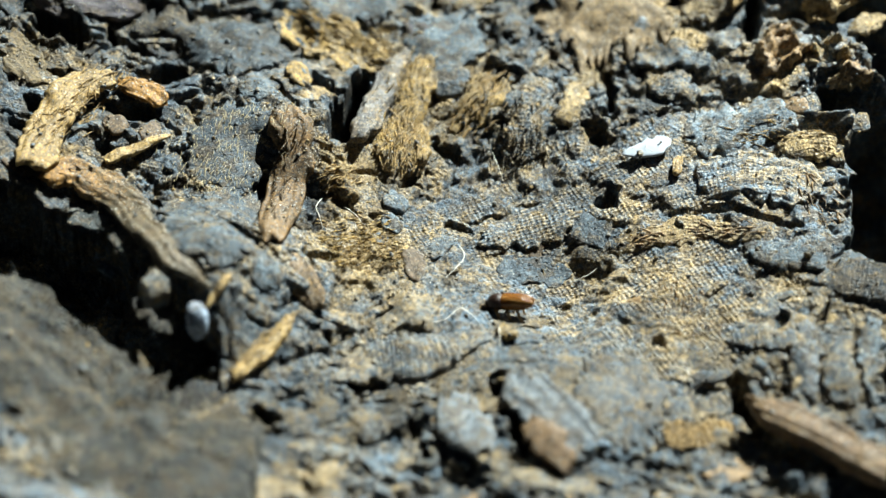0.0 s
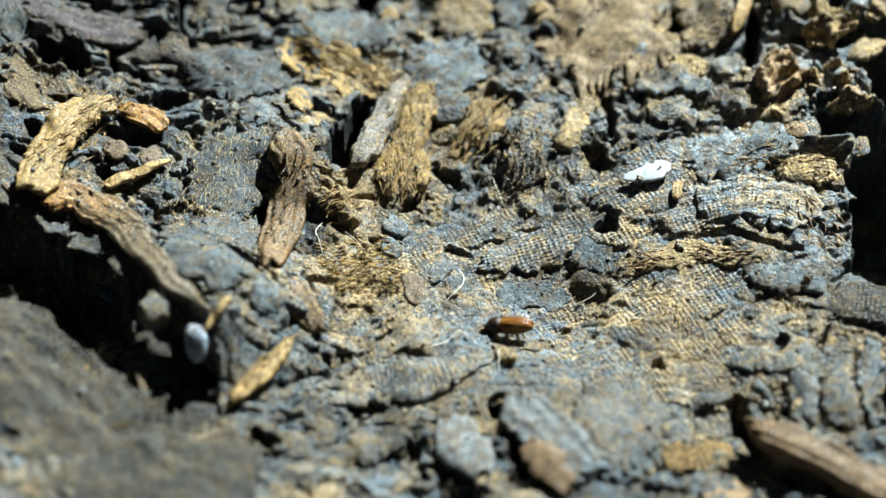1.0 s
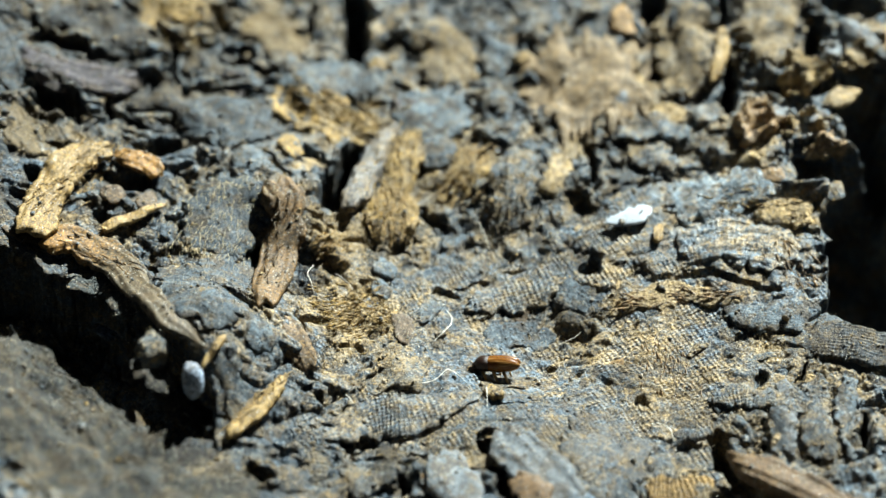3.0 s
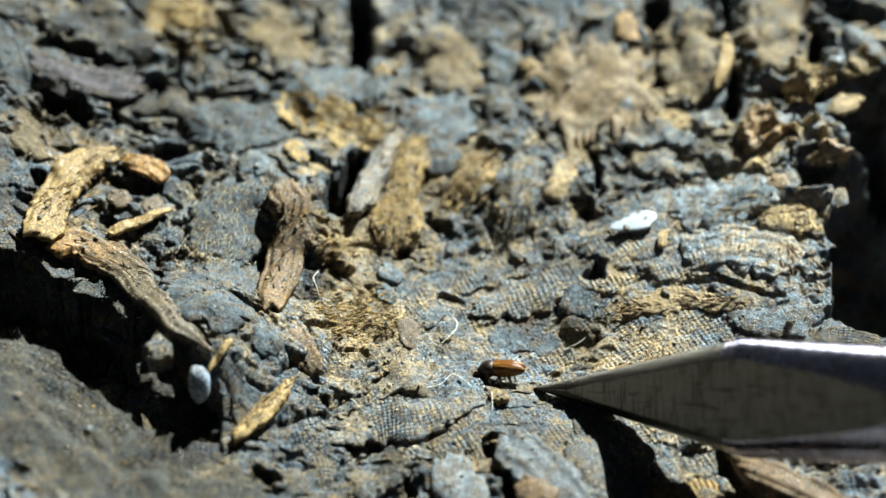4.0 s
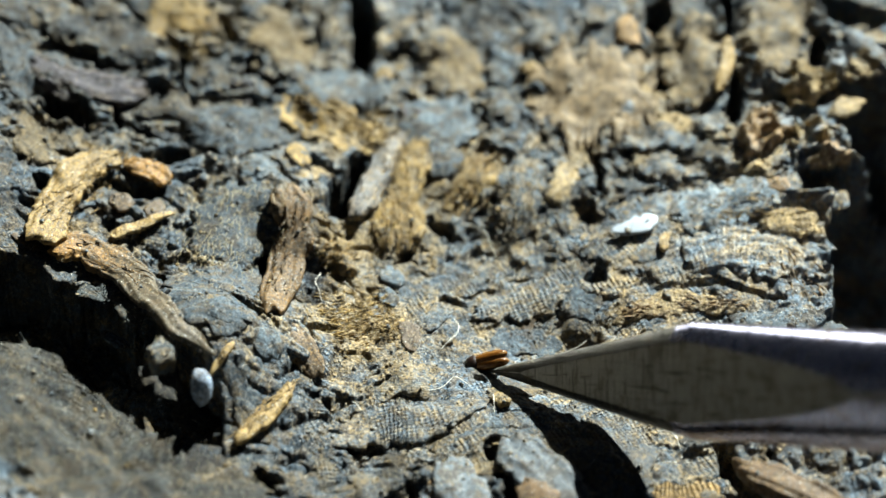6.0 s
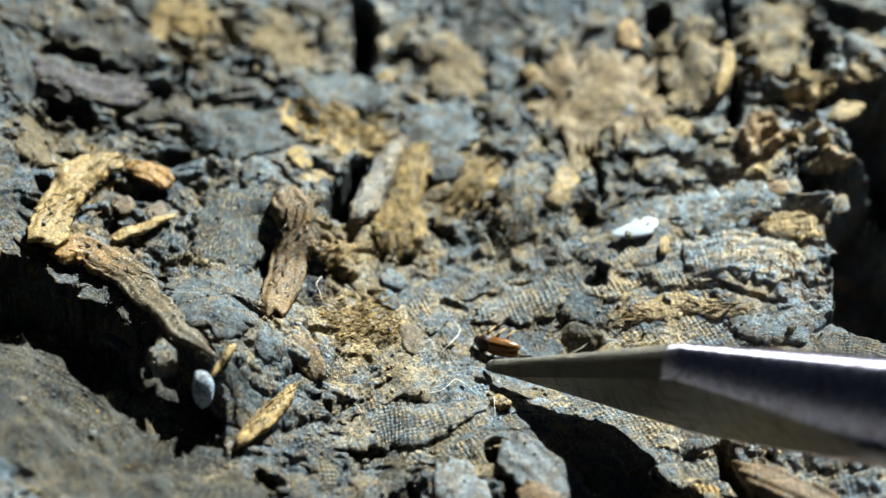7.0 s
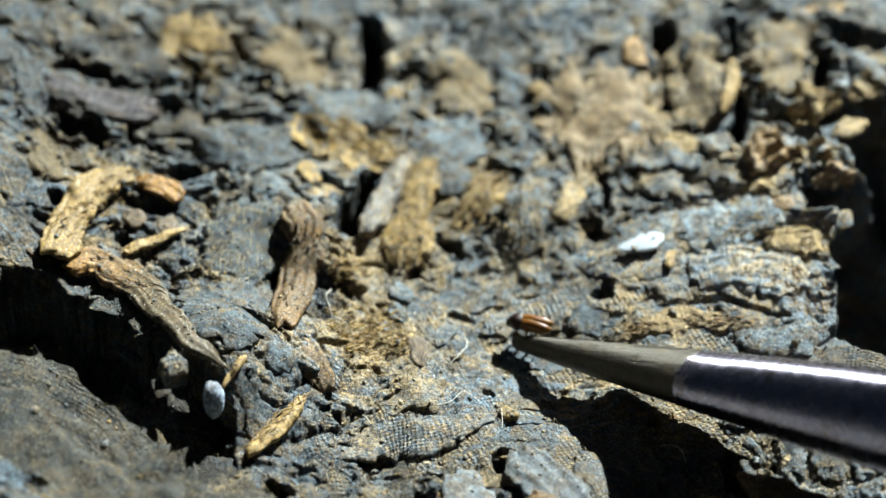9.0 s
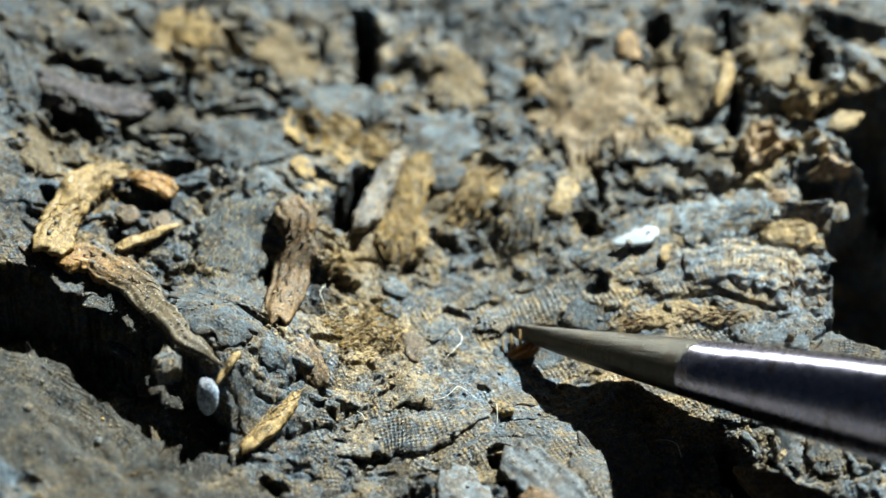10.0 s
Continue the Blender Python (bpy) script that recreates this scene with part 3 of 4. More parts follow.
short_stem = strand("stem", (-8.82, -7.70, -10.03, -10.03, -12.19, -12.51), 0.45, 0.35, 0.3, mat_tan, taper=(0.4, 0.2), label="short tan stem at the rim of the hollow")
strand("leaf", (-13.00, -6.38, -12.52, -8.43, -11.59, -11.31), 1.35, 0.9, -0.3, mat_leaf, rough=0.8, label="lumpy grey leaf clump at the hollow's rim")
strand("stem", (-12.34, -7.06, -13.69, -9.22), 0.21, 0.2, 0.5, mat_tan)
strand("leaf", (-11.20, -5.19, -10.12, -6.80), 0.90, 0.5, 0.0, mat_blue, rough=0.5)
strand("leaf", (-17.54, -10.33, -16.72, -12.59), 0.37, 0.3, -1.0, mat_gold)
strand("leaf", (-18.18, -9.82, -16.34, -10.15), 0.27, 0.2, -3.0, mat_gold)
# upper left
strand("stalk", (-26.49, 16.29, -24.10, 15.91, -21.53, 16.11, -18.97, 16.42), 1.28, 0.45, 0.45, mat_twig, tan=-1, rough=0.05, ragged=0.06, taper=(0.2, 0.3), label="purple-grey twig between leaves")
strand("leaf", (-26.09, 17.73, -24.51, 17.34, -22.96, 17.18), 0.75, 0.3, 0.75, mat_silver, tan=-1, label="pale grey scuffed leaf face")
strand("leaf", (-20.74, 15.18, -18.43, 14.42, -15.75, 14.10), 1.57, 0.5, 0.45, mat_leaf, rough=0.35, label="dark folded leaf")
strand("leaf", (-23.99, 15.18, -22.27, 15.53, -21.67, 13.42, -22.07, 11.62), 0.59, 0.4, 0.4, mat_leaf, rough=0.4, label="dark leaf looped round a black gap")
strand("leaf", (-25.33, 20.47, -22.11, 19.72, -18.67, 20.27), 2.58, 0.5, 0.45, mat_leaf, rough=0.4, label="lumpy grey leaf")
strand("leaf", (-26.97, 12.46, -25.78, 10.01, -24.28, 7.70), 1.40, 0.4, 0.35, mat_leaf, ribs=4, tan=1.2, label="ribbed olive-grey leaf")
strand("leaf", (-28.42, 19.74, -27.51, 16.38, -26.51, 13.35), 0.96, 0.4, 0.35, mat_blue, ribs=3)
strand("leaf", (-19.43, 23.50, -17.96, 23.28, -15.46, 23.33), 2.31, 0.4, 0.4, mat_gold, ribs=0, tan=0.4, taper=(0.1, 0.1), label="fibrous tan-brown leaf edge")
strand("leaf", (-16.23, 20.97, -16.23, 18.36, -15.77, 16.69), 0.50, 0.45, 0.45, mat_blue)
strand("leaf", (-14.71, 20.22, -14.95, 18.08), 0.51, 0.45, 0.35, mat_blue)
strand("leaf", (-14.41, 21.45, -13.22, 19.86), 0.72, 0.45, 0.45, mat_blue)
strand("leaf", (-14.01, 17.35, -12.16, 17.37), 1.01, 0.4, 0.35, mat_twig)
strand("leaf", (-12.76, 22.65, -10.43, 21.96, -9.22, 20.53), 2.31, 0.45, 0.3, mat_mass, tan=1.2, rough=0.4, label="tan-grey flat leaf")
strand("leaf", (-16.20, 13.17, -13.09, 13.66, -10.11, 12.26), 2.41, 0.5, 0.35, mat_blue, rough=0.5)
strand("leaf", (-12.54, 10.20, -10.39, 9.39), 1.48, 0.4, 0.4, mat_blue, rough=0.4)
strand("leaf", (-9.40, 12.32, -8.91, 9.89), 0.69, 0.4, 0.6, mat_gold, label="small golden leaf crumb")
strand("leaf", (-17.12, 5.87, -18.62, 5.56), 0.78, 0.3, 0.2, mat_brown)
strand("leaf", (-20.71, 6.18, -19.14, 5.46), 0.63, 0.3, 0.2, mat_brown)
strand("leaf", (-9.91, 18.26, -6.53, 18.53, -3.17, 18.74), 1.83, 0.45, 0.4, mat_blue, rough=0.35, taper=(0.2, 0.2), label="blue-grey leaf above a golden bud")
strand("leaf", (-4.67, 19.72, -3.18, 19.96), 0.69, 0.3, 0.6, mat_tan)
flat_bud = strand("bud", (-10.63, 16.78, -8.71, 15.73, -6.11, 14.60, -3.50, 14.01), 1.63, 0.4, 0.15, mat_gold, rough=0.8, ragged=0.5, label="golden tan bud flattened into the cake")
strand("leaf", (-8.23, 15.12, -6.28, 15.81), 0.95, 0.28, 0.6, mat_tan, tan=-0.5, rough=0.15, label="pale tan bud scale")
strand("leaf", (-2.04, 17.09, 0.16, 15.47, 2.31, 14.72), 2.23, 0.45, 0.3, mat_blue, tan=-0.2, rough=0.3, label="blue-grey leaf with a tan tint")
strand("leaf", (-2.62, 16.89, -2.24, 15.61), 0.30, 0.25, 0.5, mat_twig)
strand("leaf", (-1.68, 17.58, -1.39, 15.88), 0.29, 0.25, 0.5, mat_twig)
strand("leaf", (-0.62, 23.30, 0.89, 20.99, 1.65, 18.09), 1.94, 0.45, 0.25, mat_mass, tan=0.6, rough=0.4)
strand("leaf", (3.88, 21.78, 4.24, 18.95), 1.38, 0.45, 0.3, mat_blue, rough=0.35)
strand("leaf", (5.70, 20.87, 6.06, 19.64), 0.57, 0.3, 0.5, mat_tan)
# centre
strand("bud", (-2.42, 14.47, -3.46, 12.40, -4.42, 9.15, -5.72, 6.04), 0.89, 0.7, 0.55, mat_bud, taper=(0.7, 0.2), label="grey spindle-shaped tea bud")
strand("bud", (-1.52, 14.34, -1.70, 12.27, -2.58, 8.74, -4.39, 5.28), 0.98, 0.5, 0.25, mat_gold, rough=0.5, label="downy golden bud beside the grey one")
strand("bud", (-1.49, 8.63, -2.58, 5.19), 0.95, 0.5, 0.2, mat_gold, rough=0.5)
strand("leaf", (2.60, 12.75, 1.52, 10.45, 0.29, 8.19), 0.60, 0.35, 0.4, mat_tan, tan=-0.5)
strand("leaf", (3.48, 12.17, 2.39, 8.64), 0.70, 0.35, 0.4, mat_gold)
strand("leaf", (0.29, 13.55, -0.76, 11.04), 1.43, 0.5, 0.3, mat_leaf)
strand("leaf", (6.01, 12.42, 4.86, 8.48, 4.50, 6.08), 1.70, 0.5, 0.15, mat_leaf, ribs=4)
strand("leaf", (8.15, 11.96, 7.33, 8.32), 1.03, 0.4, 0.2, mat_leaf, tan=0.8)
strand("leaf", (-3.60, 3.18, -2.20, 2.18), 0.71, 0.35, 0.4, mat_blue)
strand("leaf", (-3.93, 1.03, -2.54, 0.88), 0.69, 0.3, 0.4, mat_blue)
strand("leaf", (1.96, 0.32, 4.74, 1.24, 7.85, 2.24), 1.25, 0.4, 0.3, mat_weave)
strand("leaf", (7.86, 2.32, 8.48, 0.95, 9.12, -0.49), 0.98, 0.12, 0.02, mat_blue, drape=1.0, rough=0.1)
strand("leaf", (-4.19, -6.14, -2.56, -6.44, -0.91, -5.89), 1.62, 0.6, 0.35, mat_blue, rough=0.2, tan=0.8, drape=0.5, label="rounded grey leaf lump")
strand("leaf", (-7.29, -11.15, -4.06, -9.71, -1.29, -9.36, 2.34, -8.10), 1.30, 0.5, 0.4, mat_weave, ribs=0, label="rolled leaf with a fine woven imprint")
strand("crumb", (2.91, -7.22, 3.66, -8.57), 0.52, 0.25, 0.4, mat_gold, label="tan leaf crumb beside the beetle")
# right
strand("leaf", (5.48, 17.92, 9.68, 17.97, 14.02, 17.60), 3.64, 0.4, 0.25, mat_pale_leaf, tan=0.3, rough=0.25, taper=(0.35, 0.05), ragged=0.3, label="broad flat tan leaf face")
strand("leaf", (12.30, 24.06, 13.08, 21.47), 1.13, 0.4, 0.4, mat_brown, tan=0.8)
strand("leaf", (11.69, 15.41, 12.44, 16.57), 0.57, 0.25, 0.6, mat_silver, ragged=0.4, tan=-1, label="lilac-grey speck of mould")
strand("stem", (18.86, 20.99, 18.50, 18.90, 17.87, 16.69), 0.49, 0.3, 0.7, mat_tan, label="upright tan sliver")
strand("leaf", (16.64, 23.83, 16.59, 20.59, 16.22, 16.01), 1.71, 0.6, 0.4, mat_mass, rough=0.45, taper=(0.2, 0.2), tan=0.6, label="grey-brown upright leaf")
strand("leaf", (21.54, 24.30, 21.62, 20.74, 20.98, 17.44), 2.36, 0.6, 0.4, mat_mass, rough=0.5, taper=(0.2, 0.3), tan=0.4, label="lumpy grey-brown leaf")
strand("leaf", (11.69, 13.56, 14.01, 13.58, 16.38, 12.67), 0.85, 0.4, 0.8, mat_leaf, rough=0.5, ragged=0.4, label="blue-grey rolled leaf")
strand("leaf", (12.06, 11.89, 13.88, 11.06, 15.50, 9.78), 0.91, 0.4, 0.7, mat_leaf, rough=0.5, ragged=0.4, label="blue-grey rolled leaf")
strand("leaf", (13.55, 15.02, 16.30, 14.58), 0.89, 0.35, 0.4, mat_mass, tan=1.2)
strand("leaf", (17.46, 15.56, 17.75, 13.38), 0.94, 0.5, 0.35, mat_mass, rough=0.5)
strand("mould", (10.73, 5.75, 12.06, 5.91, 13.29, 6.40), 0.78, 0.14, 0.45, mat_pale, taper=(0.7, 0.4), ragged=0.35, rough=0.04, drape=0.8, label="white patch of mould on the leaf")
strand("stem", (13.99, 5.41, 13.74, 4.52, 13.59, 3.65), 0.33, 0.2, 0.25, mat_tan, drape=0.9)
strand("leaf", (14.55, 7.20, 17.24, 7.33, 20.82, 6.93), 1.96, 0.5, 0.2, mat_blue, rough=0.3)
strand("leaf", (14.96, 3.45, 18.30, 3.67, 22.14, 2.58), 2.08, 0.55, 0.25, mat_leaf, ribs=6)
strand("leaf", (19.75, 5.14, 23.34, 5.46), 0.91, 0.4, 0.35, mat_leaf, tan=1)
strand("leaf", (10.42, -0.76, 13.07, -0.18, 15.74, 0.06, 18.31, -0.49), 0.93, 0.3, 0.0, mat_leaf, tan=1.3, label="tan-streaked ridge of leaf")
strand("leaf", (17.26, -1.32, 21.02, -2.56, 24.73, -3.38), 0.97, 0.4, 0.2, mat_blue)
strand("knob", (22.27, 13.01, 23.70, 11.35, 25.76, 10.19), 1.10, 0.55, 0.00, mat_mass, tan=1.0, rough=0.9, ragged=0.5, label="knobbly tan lump over the deep hole")
strand("knob", (24.48, 10.95, 24.74, 9.33), 0.85, 0.5, 0.50, mat_brown, rough=0.8, ragged=0.4, tan=0.1)
strand("knob", (22.92, 17.90, 23.32, 14.46), 1.47, 0.7, 1.20, mat_mass, rough=0.6, tan=1.2, ragged=0.35, label="rounded pale tan lump")
strand("knob", (25.22, 19.02, 25.14, 16.75), 0.73, 0.5, 0.90, mat_silver, rough=0.5)
strand("leaf", (25.36, 21.02, 26.77, 20.01, 28.28, 18.53), 1.31, 0.4, 0.3, mat_silver, rough=0.3, label="pale grey leaf edge")
strand("knob", (26.55, 18.64, 27.92, 17.00), 1.18, 0.4, 1.00, mat_mass, rough=0.5, tan=0.9)
strand("stem", (24.63, 13.99, 25.66, 14.50, 27.15, 15.46), 0.70, 0.3, 0.0, mat_mass, tan=1.0, rough=0.5, ragged=0.5)
strand("leaf", (23.56, 12.82, 23.93, 11.78), 0.58, 0.4, 0.2, mat_silver, rough=0.5)
strand("knob", (20.03, 14.69, 20.50, 10.76), 1.31, 0.7, 0.30, mat_brown, rough=0.8, tan=0.1, ragged=0.4, label="rough brown lump")
strand("knob", (21.55, 12.17, 21.10, 10.18), 1.05, 0.5, 0.25, mat_mass, tan=1.0, rough=0.7, ragged=0.4)
strand("knob", (21.42, 13.74, 21.69, 12.58), 0.51, 0.4, 0.50, mat_silver, rough=0.4)
# lower right
strand("stem", (16.35, -13.40, 18.76, -15.29, 21.04, -16.75, 23.99, -19.14), 1.03, 0.9, 1.2, mat_smooth, taper=(0.4, 0.1), tan=0.0, rough=0.06, ragged=0.1, drape=0.2, label="thick smooth brown stem in the foreground")
strand("leaf", (11.70, -14.84, 13.55, -15.04, 15.81, -14.47), 1.02, 0.3, 0.6, mat_tan_weave, tan=0.6, rough=0.12, drape=0.3, label="orange-tan leaf piece with a woven imprint")
strand("leaf", (8.21, -9.25, 9.65, -11.80, 11.41, -14.69), 1.94, 0.35, 0.3, mat_weave, rough=0.1, drape=0.8, ragged=0.15, label="grey leaf with rows of cloth marks")
strand("leaf", (4.14, -15.13, 5.37, -16.38, 6.58, -18.04), 1.00, 0.4, 1.4, mat_smooth, tan=0.8, rough=0.1, drape=0.3, label="smooth tan leaf piece under a grey leaf")
strand("leaf", (16.02, -8.38, 18.53, -8.32, 22.34, -9.90), 0.86, 0.45, 0.3, mat_leaf, ribs=0)
strand("leaf", (20.21, -7.13, 19.57, -10.70, 19.92, -13.06), 0.81, 0.4, 0.3, mat_silver)
strand("leaf", (22.14, -6.72, 21.67, -10.77, 21.99, -13.77), 0.89, 0.4, 0.3, mat_leaf)
strand("leaf", (24.32, -6.63, 23.49, -10.62, 23.46, -13.85), 0.69, 0.4, 0.3, mat_blue)
strand("leaf", (17.48, -9.83, 17.54, -12.62), 0.62, 0.4, 0.2, mat_blue)
# lower middle
strand("leaf", (3.67, -11.24, 5.31, -14.03, 7.46, -16.93), 1.46, 0.5, 0.6, mat_silver, ribs=3, drape=0.2, rough=0.1, ragged=0.1, taper=(0.3, 0.1), label="slanting grey leaf beside a crack")
strand("leaf", (-0.01, -12.52, 0.95, -14.79, 2.17, -16.70), 1.36, 0.5, 0.5, mat_silver, drape=0.4, rough=0.12, ragged=0.12)
strand("leaf", (7.39, -11.38, 8.60, -12.85, 10.09, -15.49), 1.35, 0.5, 0.4, mat_weave, drape=0.5, rough=0.12, ragged=0.12)
strand("leaf", (-5.35, -13.60, -3.75, -15.64), 1.08, 0.5, 0.2, mat_leaf)
strand("leaf", (-9.17, -14.12, -7.25, -15.21), 1.10, 0.5, 0.2, mat_leaf)
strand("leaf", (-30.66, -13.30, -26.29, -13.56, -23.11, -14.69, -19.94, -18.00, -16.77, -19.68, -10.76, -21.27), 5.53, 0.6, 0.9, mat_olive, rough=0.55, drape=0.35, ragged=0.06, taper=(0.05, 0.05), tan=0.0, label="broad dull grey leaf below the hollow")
strand("leaf", (-18.10, -13.79, -15.17, -14.41, -12.37, -13.47), 1.15, 0.5, 0.1, mat_dull, rough=0.4)
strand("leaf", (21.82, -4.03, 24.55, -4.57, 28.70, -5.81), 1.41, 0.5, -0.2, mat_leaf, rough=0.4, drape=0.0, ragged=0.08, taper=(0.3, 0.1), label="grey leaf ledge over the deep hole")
strand("leaf", (-15.80, -14.77, -12.92, -15.16, -9.78, -15.60), 1.25, 0.4, 0.1, mat_dull, rough=0.45, tan=1.0)
strand("leaf", (-14.88, -13.77, -12.39, -13.11), 0.81, 0.4, 0.1, mat_leaf)

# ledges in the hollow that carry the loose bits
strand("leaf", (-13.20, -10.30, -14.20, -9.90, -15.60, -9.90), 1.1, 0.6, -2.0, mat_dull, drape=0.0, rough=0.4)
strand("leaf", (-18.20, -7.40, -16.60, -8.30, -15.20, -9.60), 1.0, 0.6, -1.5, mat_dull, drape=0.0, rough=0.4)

# ---- loose bits in the hollow ----
pebble = strand("pebble", (-14.30, -9.00, -14.02, -10.55), 0.66, 0.9, 0.3, mat_pebble, parent=None, rough=0.08, taper=(0.6, 0.6), ragged=0.03)
tagged(pebble, "smooth blue-white pebble in a dark hollow of the cake", "pebble")
crumb = strand("leaf_crumb", (-17.15, -7.60, -16.60, -8.20, -15.95, -9.10), 0.85, 0.8, 0.6, mat_leaf, parent=None, rough=0.5, ragged=0.4)
tagged(crumb, "grey-brown loose leaf crumb in the hollow", "crumb")

# filler leaves
FILL = random.Random(5)
for i in range(140):
    x, y = FILL.uniform(-31, 32), FILL.uniform(-24, 26)
    if float(ground(x, y, False)) < float(dome(x, y)) - 1.2:
        continue
    a = FILL.gauss(float(lie(x, y)), 0.5)
    half = FILL.uniform(0.8, 2.4)
    strand("leaf", (x - half * math.cos(a), y - half * math.sin(a), x + 0.3 * FILL.uniform(-1, 1), y + 0.3 * FILL.uniform(-1, 1), x + half * math.cos(a), y + half * math.sin(a)),
           half * FILL.uniform(0.25, 0.55), 0.2, FILL.uniform(-0.12, 0.1), FILL.choice((mat_leaf, mat_leaf, mat_blue, mat_mass, mat_brown)), rough=0.3, tan=FILL.uniform(-0.4, 0.9), tilt=FILL.uniform(-6, 6), drape=0.95)


# ---- fine down, crumbs and fibres ----
def cast_down(points):
    """Heights of the built surface under the points, from above."""
    bpy.context.view_layer.update()
    graph = bpy.context.evaluated_depsgraph_get()
    out = []
    for x, y in points:
        ok, place, normal, *_ = scene.ray_cast(graph, Vector((x, y, 12)) * MM, Vector((0, 0, -1)))
        out.append((place.z / MM, normal) if ok else (-30.0, Vector((0, 0, 1))))
    return out


def scatter_hairs(name, n, seed, length, width, material, label, near=None):
    rng = np.random.RandomState(seed)
    pts = []
    while len(pts) < n:
        x, y = rng.uniform(-31, 32), rng.uniform(-24, 26)
        if near is None or rng.rand() < 0.12 + float(tan_at(np.float64(x), np.float64(y))) * near:
            pts.append((x, y))
    verts, faces = [], []
    for (x, y), (z, nrm) in zip(pts, cast_down(pts)):
        if z < float(dome(x, y)) - 1.6:
            continue
        a = rng.uniform(0, 2 * np.pi)
        ll, bend = length * rng.uniform(0.4, 1.4), rng.uniform(-0.4, 0.4)
        rise = rng.uniform(0.0, 0.45)
        p = np.array([x, y, z + 0.01])
        k = len(verts)
        for q in range(4):
            s = q / 3
            ang = a + bend * s
            c = p + ll * s * np.array([math.cos(ang), math.sin(ang), 0]) + np.array([0, 0, rise * ll * math.sin(s * 2.4)])
            ww = width * (1 - 0.6 * s)
            e = np.array([-math.sin(ang), math.cos(ang), 0]) * ww
            verts += [c - e, c + e, c + np.array([0, 0, 1.6 * ww])]
        for q in range(3):
            o = k + 3 * q
            faces += [[o, o + 1, o + 4, o + 3], [o + 1, o + 2, o + 5, o + 4], [o + 2, o, o + 3, o + 5]]
    ob = mesh_object(name, verts, faces, material, parent=tea_cake, label=label)
    return tagged(ob, kind="stuff")


def scatter_crumbs(name, n, seed, size, material, label):
    rng = np.random.RandomState(seed)
    pts = [(rng.uniform(-31, 32), rng.uniform(-24, 26)) for i in range(n)]
    ico = bmesh.new()
    bmesh.ops.create_icosphere(ico, subdivisions=1, radius=1)
    base = np.array([v.co for v in ico.verts])
    tris = [[v.index for v in f.verts] for f in ico.faces]
    ico.free()
    verts, faces = [], []
    for (x, y), (z, nrm) in zip(pts, cast_down(pts)):
        if z < float(dome(x, y)) - 2.5:
            continue
        r = size * rng.lognormal(0, 0.5)
        q = base * (1 + 0.3 * rng.normal(size=(len(base), 1))) * np.array([1, rng.uniform(0.5, 1), rng.uniform(0.4, 0.9)]) * r
        a = rng.uniform(0, 6.28)
        q = q @ np.array([[math.cos(a), math.sin(a), 0], [-math.sin(a), math.cos(a), 0], [0, 0, 1]])
        k = len(verts)
        verts += list(q + [x, y, z + 0.1 * r])
        faces += [[k + i for i in t] for t in tris]
    ob = mesh_object(name, verts, faces, material, np.array(verts)[:, :2], np.full(len(verts), 0.2), tea_cake, label)
    return tagged(ob, kind="stuff")


def tuft(x, y, x2, y2, spread, n, material, label, length=1.6, width=0.05, parent=tea_cake):
    """A mat of straw-like slivers lying along the line from (x, y) to (x2, y2)."""
    SEED[0] += 1
    rng = np.random.RandomState(100 + SEED[0])
    a0 = math.atan2(y2 - y, x2 - x)
    mids, spec = [], []
    for i in range(n):
        s, o = rng.rand(), rng.normal(0, 0.5) * spread
        mids.append((x + s * (x2 - x) - math.sin(a0) * o, y + s * (y2 - y) + math.cos(a0) * o))
        spec.append((a0 + rng.normal(0, 0.3), length * rng.uniform(0.4, 1.3), width * rng.uniform(0.5, 1.6), rng.normal(0, 0.25), rng.normal(0, 0.12)))
    verts, faces, uv = [], [], []
    for (px, py), (z, nrm), (a, ll, ww, bend, pitch) in zip(mids, cast_down(mids), spec):
        k = len(verts)
        for q in range(5):
            s = q / 4 - 0.5
            ang = a + bend * s
            c = np.array([px + ll * s * math.cos(ang), py + ll * s * math.sin(ang), z + 0.03 + ll * s * pitch - 0.25 * ll * s * s])
            w = ww * (1 - 1.5 * abs(s)) + 0.006
            e = np.array([-math.sin(ang), math.cos(ang), 0]) * w
            verts += [c - e, c + e, c + np.array([0, 0, 0.8 * w])]
            uv += [(ll * s, -w + 0.7 * k), (ll * s, w + 0.7 * k), (ll * s, 0.7 * k)]
        for q in range(4):
            o = k + 3 * q
            faces += [[o, o + 1, o + 4, o + 3], [o + 1, o + 2, o + 5, o + 4], [o + 2, o, o + 3, o + 5]]
    ob = mesh_object("tuft", verts, faces, material, uv, np.full(len(verts), 0.3), parent, label)
    return tagged(ob, kind="stuff")


tuft(-1.65, 13.91, -3.79, 5.37, 1.06, 170, mat_gold, "straw-like golden bud fibres")
tuft(-2.17, 9.14, -2.89, 4.89, 1.3, 120, mat_tan, "straw-like golden bud fibres", 1.2)
tuft(-9.96, 17.24, -3.99, 14.28, 1.31, 130, mat_gold, "golden bud fibres", parent=flat_bud)
tuft(-5.70, 3.96, -7.39, 2.74, 0.86, 60, mat_tan, "tan leaf fibres", 1.0)
tuft(-7.30, -1.90, -2.90, -0.60, 2.4, 330, mat_gold, "crumbled golden leaf fibres", 0.7)
tuft(-6.40, -2.60, -3.20, -1.60, 1.6, 150, mat_tan, "crumbled pale golden fibres", 0.55, 0.04)
tuft(3.16, 12.60, 1.02, 8.50, 1.14, 110, mat_tan, "tan leaf fibres")
tuft(11.09, -0.50, 18.34, -0.07, 0.57, 45, mat_brown, "tan fibres along a leaf ridge")
